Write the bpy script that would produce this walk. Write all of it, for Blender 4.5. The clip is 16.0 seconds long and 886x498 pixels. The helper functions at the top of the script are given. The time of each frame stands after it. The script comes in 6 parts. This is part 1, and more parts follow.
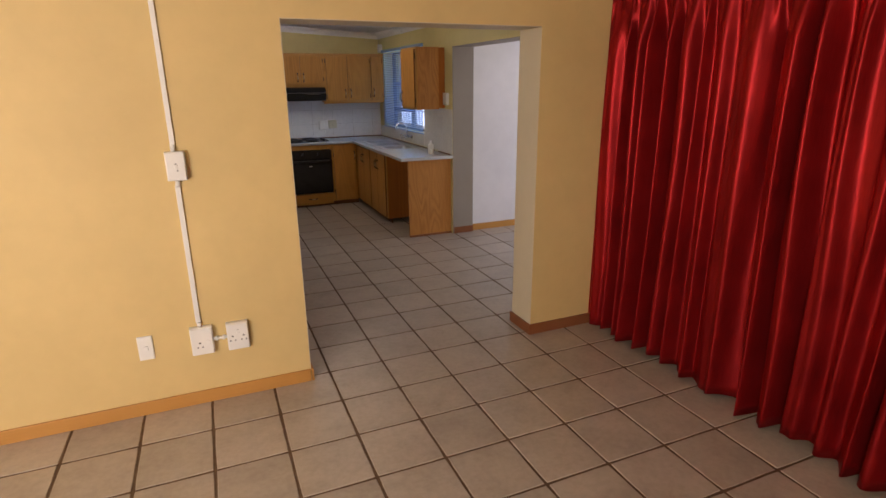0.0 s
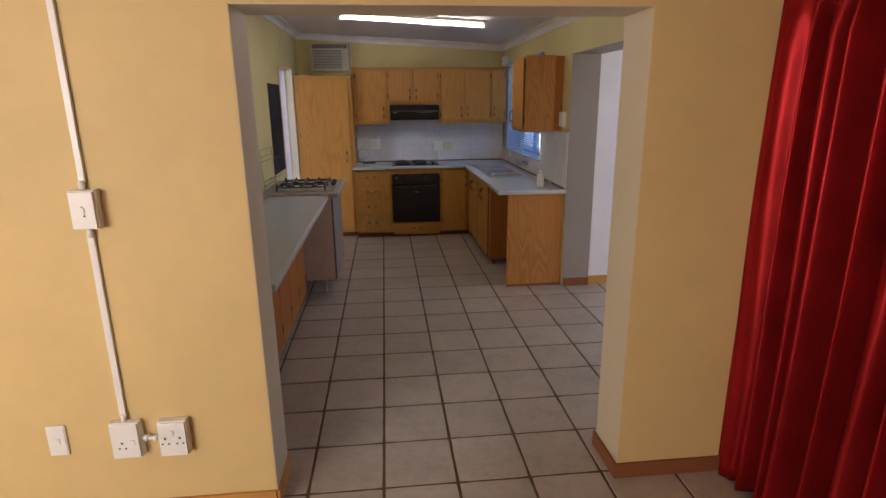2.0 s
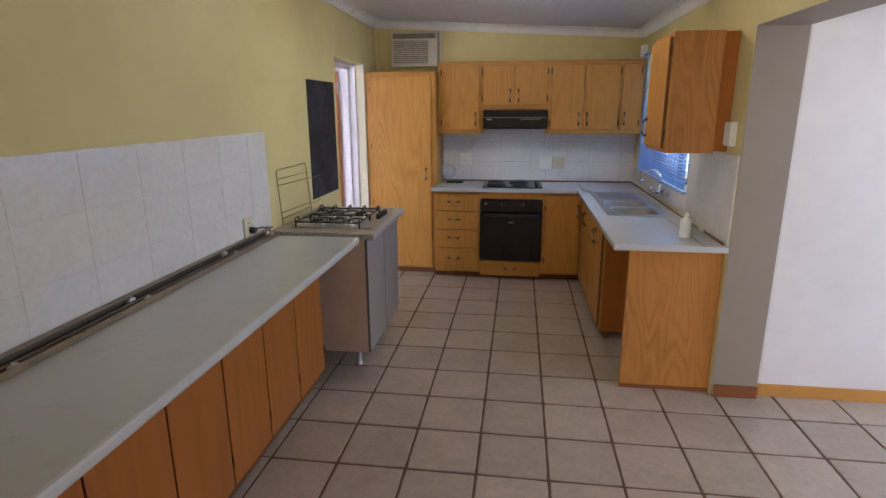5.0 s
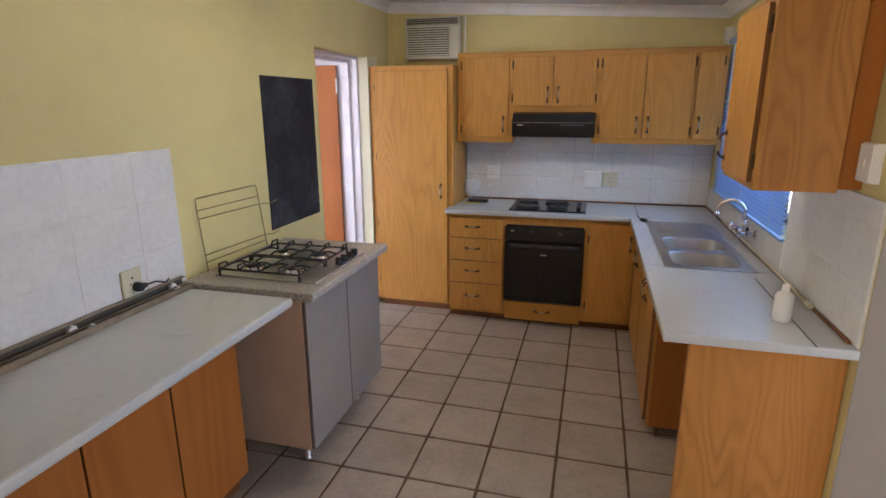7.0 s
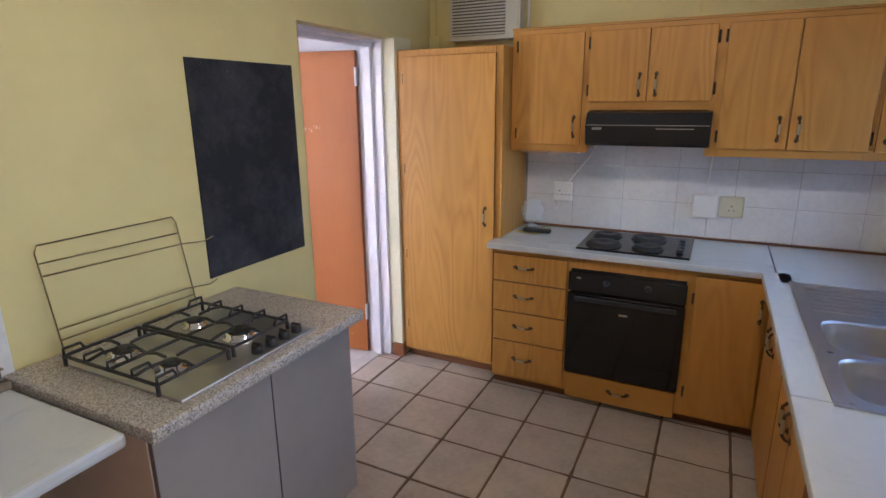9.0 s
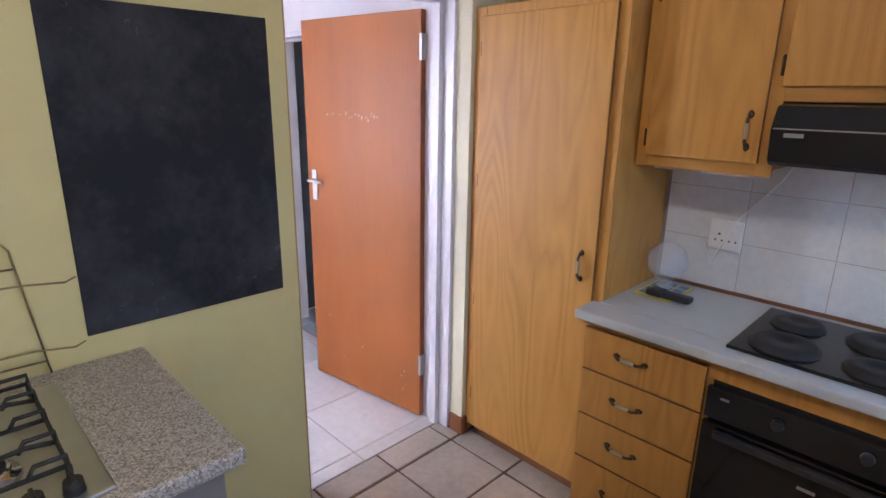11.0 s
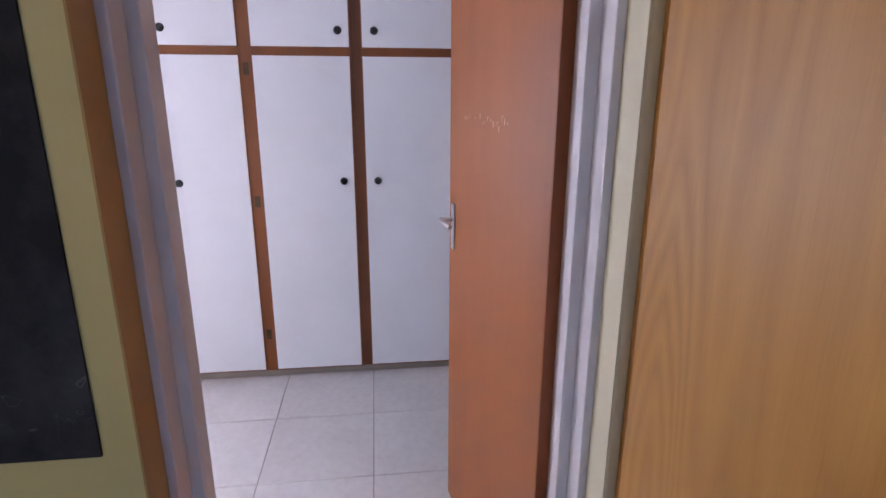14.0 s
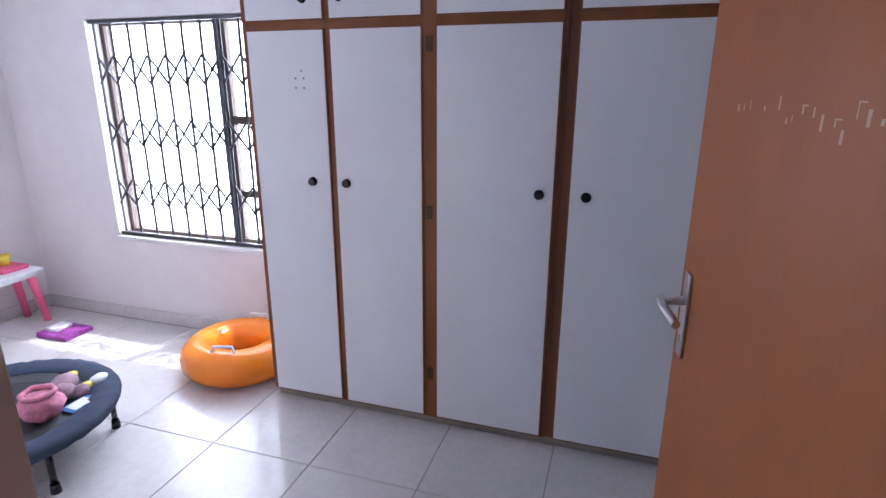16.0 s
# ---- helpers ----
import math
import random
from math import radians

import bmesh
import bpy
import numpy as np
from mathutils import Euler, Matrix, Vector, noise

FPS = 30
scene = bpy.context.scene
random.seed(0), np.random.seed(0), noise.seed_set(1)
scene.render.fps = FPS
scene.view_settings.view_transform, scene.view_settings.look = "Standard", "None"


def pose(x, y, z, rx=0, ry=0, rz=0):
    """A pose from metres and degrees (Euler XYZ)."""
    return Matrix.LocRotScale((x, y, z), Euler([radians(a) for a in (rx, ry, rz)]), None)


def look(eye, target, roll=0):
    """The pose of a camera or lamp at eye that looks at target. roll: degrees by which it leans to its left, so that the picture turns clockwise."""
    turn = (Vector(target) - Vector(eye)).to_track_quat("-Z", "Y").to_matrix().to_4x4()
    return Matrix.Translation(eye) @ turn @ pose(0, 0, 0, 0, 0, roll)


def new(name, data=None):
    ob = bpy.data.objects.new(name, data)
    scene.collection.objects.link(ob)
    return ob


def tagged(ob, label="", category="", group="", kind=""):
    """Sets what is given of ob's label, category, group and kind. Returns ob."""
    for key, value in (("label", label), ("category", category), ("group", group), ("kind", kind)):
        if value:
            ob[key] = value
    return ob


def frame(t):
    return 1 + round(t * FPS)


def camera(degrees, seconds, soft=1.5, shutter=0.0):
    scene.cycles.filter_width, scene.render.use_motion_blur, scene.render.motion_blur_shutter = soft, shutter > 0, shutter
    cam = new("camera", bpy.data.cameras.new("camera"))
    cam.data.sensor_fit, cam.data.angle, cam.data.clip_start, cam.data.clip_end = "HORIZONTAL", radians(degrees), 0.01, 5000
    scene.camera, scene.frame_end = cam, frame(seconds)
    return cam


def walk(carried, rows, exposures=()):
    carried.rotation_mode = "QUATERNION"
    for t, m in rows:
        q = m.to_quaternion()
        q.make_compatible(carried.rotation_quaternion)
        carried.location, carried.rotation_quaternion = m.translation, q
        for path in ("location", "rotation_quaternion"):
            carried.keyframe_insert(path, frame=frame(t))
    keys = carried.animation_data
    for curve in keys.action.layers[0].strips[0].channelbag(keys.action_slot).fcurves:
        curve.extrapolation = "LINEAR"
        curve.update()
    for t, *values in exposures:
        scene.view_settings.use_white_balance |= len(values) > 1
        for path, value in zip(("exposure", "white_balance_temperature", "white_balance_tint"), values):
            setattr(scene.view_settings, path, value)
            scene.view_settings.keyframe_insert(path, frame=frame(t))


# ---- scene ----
cam = camera(77.8, 16.0)
EXPOSURE = [
    (0, 0.85, 6650, 18), (1, 0.80, 6550, 18), (2, 0.85, 6350, 18), (3, 0.8, 6150, 18), (4, 1.1, 6080, 14), (6.5, 1.6, 6300, 14), (8.5, 1.58, 6180, 14),
    (11, 1.5, 5980, 17), (12.5, 1.1, 6120, 20), (13.5, 0.88, 6200, 20), (14.5, 0.5, 6250, 20), (15.2, 0.2, 6150, 18), (16, -0.1, 5950, 15),
]
PATH = [
    (0, (0.075, -0.091, 1.694), (0.816, 1.672, 1.111), -0.6),
    (0.5, (0.328, 0.117, 1.677), (0.911, 1.942, 1.102), -0.6),
    (1, (0.568, 0.354, 1.696), (1.06, 2.211, 1.139), -0.5),
    (1.5, (0.82, 0.595, 1.694), (1.195, 2.489, 1.171), -0.6),
    (2, (0.987, 0.828, 1.672), (1.183, 2.749, 1.154), -0.6),
    (2.5, (1.11, 1.119, 1.682), (1.205, 3.048, 1.165), -0.6),
    (3, (1.234, 1.389, 1.674), (1.258, 3.321, 1.157), -0.6),
    (3.5, (1.342, 1.645, 1.673), (1.23, 3.575, 1.161), -0.6),
    (4, (1.399, 1.925, 1.668), (1.197, 3.848, 1.159), -0.5),
    (4.2, (1.401, 2.035, 1.654), (1.196, 3.96, 1.151), -0.2),
    (6.3, (1.634, 3.133, 1.679), (1.202, 5.02, 1.173), -0.5),
    (6.5, (1.679, 3.263, 1.697), (1.225, 5.142, 1.184), -0.3),
    (7, (1.683, 3.573, 1.703), (1.174, 5.438, 1.192), -0.2),
    (7.5, (1.684, 3.869, 1.694), (1.096, 5.71, 1.181), -0.2),
    (8, (1.684, 4.159, 1.69), (1.023, 5.975, 1.176), -0.1),
    (8.5, (1.694, 4.484, 1.691), (0.973, 6.277, 1.175), -0.0),
    (8.7, (1.716, 4.615, 1.69), (0.942, 6.385, 1.175), -0.3),
    (10.8, (1.607, 5.91, 1.644), (0.289, 7.313, 1.103), 1.1),
    (11, (1.56, 6.019, 1.644), (0.194, 7.375, 1.103), 0.9),
    (11.5, (1.465, 6.259, 1.64), (0.0, 7.51, 1.1), 0.9),
    (12, (1.371, 6.528, 1.631), (-0.205, 7.634, 1.089), 0.7),
    (12.5, (1.295, 6.759, 1.619), (-0.415, 7.643, 1.077), 0.7),
    (13, (1.17, 6.99, 1.607), (-0.638, 7.663, 1.078), 0.3),
    (13.5, (1.0, 7.182, 1.595), (-0.862, 7.685, 1.066), 0.5),
    (14, (0.801, 7.364, 1.603), (-1.111, 7.598, 1.064), 0.2),
    (14.5, (0.63, 7.463, 1.585), (-1.295, 7.404, 1.044), 0.2),
    (15, (0.391, 7.481, 1.572), (-1.516, 7.218, 1.027), 0.2),
    (15.5, (0.193, 7.472, 1.558), (-1.687, 7.068, 1.008), 0.3),
    (16, (-0.026, 7.49, 1.562), (-1.853, 6.902, 0.999), 0.2),
]
walk(cam, [(t, look(eye, target, roll)) for t, eye, target, roll in PATH], exposures=EXPOSURE)

# ---- world, sun, large lights, exposure ----
world = bpy.data.worlds.new("sky")
scene.world = world
world.use_nodes = True
wn = world.node_tree
sky = wn.nodes.new("ShaderNodeTexSky")
sky.sky_type = 'NISHITA'
sky.sun_disc = False
SUN_DIR = Vector((0.62, -0.42, -1.25)).normalized()
sky.sun_elevation = math.asin(-SUN_DIR.z)
sky.sun_rotation = math.atan2(-SUN_DIR.x, -SUN_DIR.y)
wn.links.new(sky.outputs[0], wn.nodes["Background"].inputs[0])
wn.nodes["Background"].inputs[1].default_value = 0.15


def lamp(name, kind, m, power, colour, **kw):
    d = bpy.data.lights.new(name, kind)
    d.energy, d.color = power, colour
    for k, v in kw.items():
        if k == "size":
            d.shape, d.size, d.size_y = 'RECTANGLE', v[0], v[1]
        if k == "angle":
            d.angle = radians(v)
    ob = new(name, d)
    ob.matrix_world = m
    return ob


sun = lamp("sun", 'SUN', look((0, 0, 0), SUN_DIR), 5.0, (1, 0.95, 0.86), angle=0.5)
# daylight standing in the window openings
lamp("living_window_light", 'AREA', look((-2.2, -1.52, 1.45), (-1.4, 3, 0.8)), 72, (1.0, 0.93, 0.84), size=(1.8, 1.4))
lamp("side_window_light", 'AREA', look((5.32, 4.6, 1.4), (2.9, 4.9, 0.9)), 14, (0.86, 0.90, 1.0), size=(1.3, 1.3))
lamp("kitchen_window_light", 'AREA', look((2.81, 7.22, 1.60), (1.2, 7.22, 1.60)), 9, (0.36, 0.60, 1.0), size=(1.5, 0.95))
lamp("bedroom_window_light", 'AREA', look((-2.96, 5.065, 1.278), (-1.0, 5.065, 1.278)), 84, (0.80, 0.87, 1.0), size=(1.5, 1.34))

# ---- materials ----


def mat_new(name):
    m = bpy.data.materials.new(name)
    m.use_nodes = True
    nt = m.node_tree
    return m, nt, nt.nodes["Principled BSDF"]


def node(nt, kind, **kw):
    n = nt.nodes.new(kind)
    for k, v in kw.items():
        n.inputs[k].default_value = v
    return n


def coords(nt, scale=(1, 1, 1), rot=(0, 0, 0), shift=False):
    tc = nt.nodes.new("ShaderNodeTexCoord")
    mp = nt.nodes.new("ShaderNodeMapping")
    mp.inputs["Scale"].default_value = scale
    mp.inputs["Rotation"].default_value = rot
    nt.links.new(tc.outputs["Object"], mp.inputs[0])
    if shift:
        oi = nt.nodes.new("ShaderNodeObjectInfo")
        mul = nt.nodes.new("ShaderNodeMath")
        mul.operation = 'MULTIPLY'
        mul.inputs[1].default_value = 37.0
        nt.links.new(oi.outputs["Random"], mul.inputs[0])
        nt.links.new(mul.outputs[0], mp.inputs["Location"])
    return mp.outputs[0]


def ramp(nt, fac, stops):
    r = nt.nodes.new("ShaderNodeValToRGB")
    while len(r.color_ramp.elements) < len(stops):
        r.color_ramp.elements.new(0.5)
    for e, (p, c) in zip(r.color_ramp.elements, stops):
        e.position, e.color = p, (*c, 1)
    nt.links.new(fac, r.inputs[0])
    return r.outputs[0]


def mix(nt, fac, a, b, mode='MIX'):
    n = nt.nodes.new("ShaderNodeMix")
    n.data_type, n.blend_type = 'RGBA', mode
    for sock, v in ((n.inputs[0], fac), (n.inputs[6], a), (n.inputs[7], b)):
        if isinstance(v, bpy.types.NodeSocket):
            nt.links.new(v, sock)
        else:
            sock.default_value = v if isinstance(v, float) else (*v, 1)
    return n.outputs[2]


def bump(nt, bsdf, height, strength=0.2, dist=0.002):
    b = nt.nodes.new("ShaderNodeBump")
    b.inputs["Strength"].default_value = strength
    b.inputs["Distance"].default_value = dist
    nt.links.new(height, b.inputs["Height"])
    nt.links.new(b.outputs[0], bsdf.inputs["Normal"])


def noise_tex(nt, vec, scale, detail=4, rough=0.55):
    n = node(nt, "ShaderNodeTexNoise", Scale=scale, Detail=detail, Roughness=rough)
    nt.links.new(vec, n.inputs["Vector"])
    return n.outputs["Fac"]


def simple(name, col, rough=0.5, metal=0.0, vary=0.06, scale=8.0, bumps=0.05, spec=0.5):
    m, nt, b = mat_new(name)
    v = coords(nt)
    n = noise_tex(nt, v, scale)
    lo, hi = [c * (1 - vary) for c in col], [min(1, c * (1 + vary)) for c in col]
    nt.links.new(ramp(nt, n, [(0.3, lo), (0.7, hi)]), b.inputs["Base Color"])
    fine = noise_tex(nt, v, scale * 25, 2)
    r = nt.nodes.new("ShaderNodeMapRange")
    r.inputs[3].default_value, r.inputs[4].default_value = max(0.02, rough - 0.07), min(1, rough + 0.07)
    nt.links.new(n, r.inputs[0])
    nt.links.new(r.outputs[0], b.inputs["Roughness"])
    b.inputs["Metallic"].default_value = metal
    b.inputs["Specular IOR Level"].default_value = spec
    if bumps:
        bump(nt, b, fine, bumps, 0.001)
    return m


def paint(name, col, rough=0.55, stain=0.10):
    """Rolled wall paint: faint large stains and a fine plaster grain."""
    m, nt, b = mat_new(name)
    v = coords(nt)
    big = noise_tex(nt, v, 1.3, 5, 0.6)
    mid = noise_tex(nt, v, 9.0, 4, 0.6)
    lo, hi = [c * (1 - stain) for c in col], [min(1, c * (1 + stain * 0.5)) for c in col]
    a = ramp(nt, big, [(0.3, lo), (0.7, hi)])
    c = mix(nt, 0.18, a, ramp(nt, mid, [(0.35, [x * 0.86 for x in col]), (0.6, col)]))
    nt.links.new(c, b.inputs["Base Color"])
    b.inputs["Roughness"].default_value = rough
    b.inputs["Specular IOR Level"].default_value = 0.35
    bump(nt, b, noise_tex(nt, v, 60, 5, 0.7), 0.22, 0.002)
    return m


def wood(name, dark, light, along='z', scale=1.0, rough=0.38, rings=True, contrast=0.85, figure=0.09):
    """Varnished veneer with long grain and cathedral figure along one axis."""
    m, nt, b = mat_new(name)
    st = {'x': (0.05, 1, 1), 'y': (1, 0.05, 1), 'z': (1, 1, 0.05)}[along]
    v = coords(nt, [s * scale for s in st], shift=True)
    sb = [max(s, figure) * scale for s in st]
    big = node(nt, "ShaderNodeTexNoise", Scale=3.2, Detail=1.5, Roughness=0.35)
    nt.links.new(coords(nt, sb, shift=True), big.inputs["Vector"])
    mul = node(nt, "ShaderNodeMath")
    mul.operation = 'MULTIPLY'
    mul.inputs[1].default_value = 26.0 if rings else 6.0
    nt.links.new(big.outputs["Fac"], mul.inputs[0])
    fr = node(nt, "ShaderNodeMath")
    fr.operation = 'PINGPONG'
    fr.inputs[1].default_value = 1.0
    nt.links.new(mul.outputs[0], fr.inputs[0])
    fine = noise_tex(nt, v, 90, 6, 0.7)
    tone = noise_tex(nt, coords(nt, (1, 1, 0.4)), 2.2, 3)
    midc = [(a + c) / 2 for a, c in zip(dark, light)]
    c1 = ramp(nt, fr.outputs[0], [(0.0, [a + (c - a) * (1 - contrast) for a, c in zip(dark, light)]), (0.35, midc), (1.0, light)])
    hair = noise_tex(nt, coords(nt, [s * scale * (0.35 if s < 1 else 1) for s in st], shift=True), 210, 4, 0.6)
    deepc = [a * 0.6 + c * 0.4 for a, c in zip(dark, light)]
    c2 = mix(nt, 0.5, ramp(nt, fine, [(0.30, deepc), (0.50, light), (0.75, light)]), ramp(nt, hair, [(0.32, deepc), (0.52, light)]))
    patch = ramp(nt, noise_tex(nt, coords(nt, [max(s, 0.3) * 1.0 for s in st], shift=True), 4.5, 2), [(0.36, (0.35, 0.35, 0.35)), (0.60, (1.0, 1.0, 1.0))])
    soft = [m_ * 0.25 + l_ * 0.75 for m_, l_ in zip(midc, light)]
    c1 = mix(nt, patch, soft, c1)
    c = mix(nt, 0.45, c1, c2)
    c = mix(nt, 0.25, c, ramp(nt, tone, [(0.3, [x * 0.75 for x in midc]), (0.7, light)]))
    nt.links.new(c, b.inputs["Base Color"])
    b.inputs["Roughness"].default_value = rough
    b.inputs["Specular IOR Level"].default_value = 0.32
    bump(nt, b, fine, 0.08, 0.001)
    return m


def tile_mat(name, col, vein, rough, rnd=0.10, scale=6.0, dirt=0.0):
    """Glazed tile: cloudy glaze, a tone of its own for each tile."""
    m, nt, b = mat_new(name)
    v = coords(nt, shift=True)
    n1 = noise_tex(nt, v, scale, 6, 0.65)
    n2 = noise_tex(nt, v, scale * 7, 4, 0.6)
    c = ramp(nt, n1, [(0.32, vein), (0.6, col)])
    c = mix(nt, 0.25, c, ramp(nt, n2, [(0.35, [x * 0.82 for x in vein]), (0.6, col)]))
    oi = nt.nodes.new("ShaderNodeObjectInfo")
    t = ramp(nt, oi.outputs["Random"], [(0.0, (1 - rnd,) * 3), (1.0, (1.0, 1.0, 1.0))])
    c = mix(nt, 1.0, c, t, 'MULTIPLY')
    nt.links.new(c, b.inputs["Base Color"])
    r = nt.nodes.new("ShaderNodeMapRange")
    r.inputs[3].default_value, r.inputs[4].default_value = rough * 0.75, rough * 1.35
    nt.links.new(n1, r.inputs[0])
    nt.links.new(r.outputs[0], b.inputs["Roughness"])
    bump(nt, b, n2, 0.06, 0.002)
    return m


def speckle(name, cols, scale, rough=0.35):
    m, nt, b = mat_new(name)
    v = coords(nt)
    vo = node(nt, "ShaderNodeTexVoronoi", Scale=scale)
    nt.links.new(v, vo.inputs["Vector"])
    sep = nt.nodes.new("ShaderNodeSeparateColor")
    nt.links.new(vo.outputs["Color"], sep.inputs[0])
    nt.links.new(ramp(nt, sep.outputs[0], cols), b.inputs["Base Color"])
    b.inputs["Roughness"].default_value = rough
    return m


def marble(name, col, vein, rough=0.3):
    m, nt, b = mat_new(name)
    v = coords(nt)
    n = node(nt, "ShaderNodeTexNoise", Scale=5.0, Detail=8, Roughness=0.7, Distortion=1.2)
    nt.links.new(v, n.inputs["Vector"])
    c = ramp(nt, n.outputs["Fac"], [(0.30, vein), (0.47, col), (0.7, [x * 0.95 for x in col])])
    c = mix(nt, 0.12, c, ramp(nt, noise_tex(nt, v, 300, 2), [(0.4, vein), (0.6, col)]))
    nt.links.new(c, b.inputs["Base Color"])
    b.inputs["Roughness"].default_value = rough
    return m


def chalk(name):
    """Black chalkboard paint with faint rubbed chalk and a few stray strokes."""
    m, nt, b = mat_new(name)
    v = coords(nt)
    smear = noise_tex(nt, v, 3.0, 7, 0.7)
    st = node(nt, "ShaderNodeTexNoise", Scale=9.0, Detail=2, Roughness=0.4, Distortion=2.5)
    nt.links.new(v, st.inputs["Vector"])
    line = ramp(nt, st.outputs["Fac"], [(0.640, (0, 0, 0)), (0.648, (1, 1, 1)), (0.656, (0, 0, 0))])
    mask = ramp(nt, noise_tex(nt, v, 4.0, 3), [(0.50, (0, 0, 0)), (0.62, (0.8, 0.8, 0.8))])
    c = ramp(nt, smear, [(0.42, (0.019, 0.020, 0.025)), (0.75, (0.068, 0.069, 0.080))])
    f = mix(nt, 1.0, line, mask, 'MULTIPLY')
    c = mix(nt, f, c, (0.13, 0.13, 0.14))
    nt.links.new(c, b.inputs["Base Color"])
    b.inputs["Roughness"].default_value = 0.75
    b.inputs["Specular IOR Level"].default_value = 0.2
    return m


def glass_mat(name, col=(1, 1, 1), rough=0.0, milky=0.0):
    m, nt, b = mat_new(name)
    b.inputs["Base Color"].default_value = (*col, 1)
    b.inputs["Transmission Weight"].default_value = 0.0 if milky else 1.0
    b.inputs["Alpha"].default_value = milky or 1.0
    b.inputs["Roughness"].default_value = rough
    b.inputs["IOR"].default_value = 1.45
    return m


def cloth(name, col, col2):
    m, nt, b = mat_new(name)
    v = coords(nt)
    n = noise_tex(nt, coords(nt, (1, 1, 0.05)), 260, 3, 0.6)
    big = noise_tex(nt, v, 3.0, 3)
    c = mix(nt, 0.35, ramp(nt, big, [(0.3, col2), (0.7, col)]), ramp(nt, n, [(0.35, col2), (0.65, col)]))
    nt.links.new(c, b.inputs["Base Color"])
    b.inputs["Roughness"].default_value = 0.40
    b.inputs["Metallic"].default_value = 0.62
    b.inputs["Specular IOR Level"].default_value = 0.5
    b.inputs["Specular Tint"].default_value = (1.0, 0.35, 0.35, 1)
    bump(nt, b, n, 0.1, 0.001)
    return m


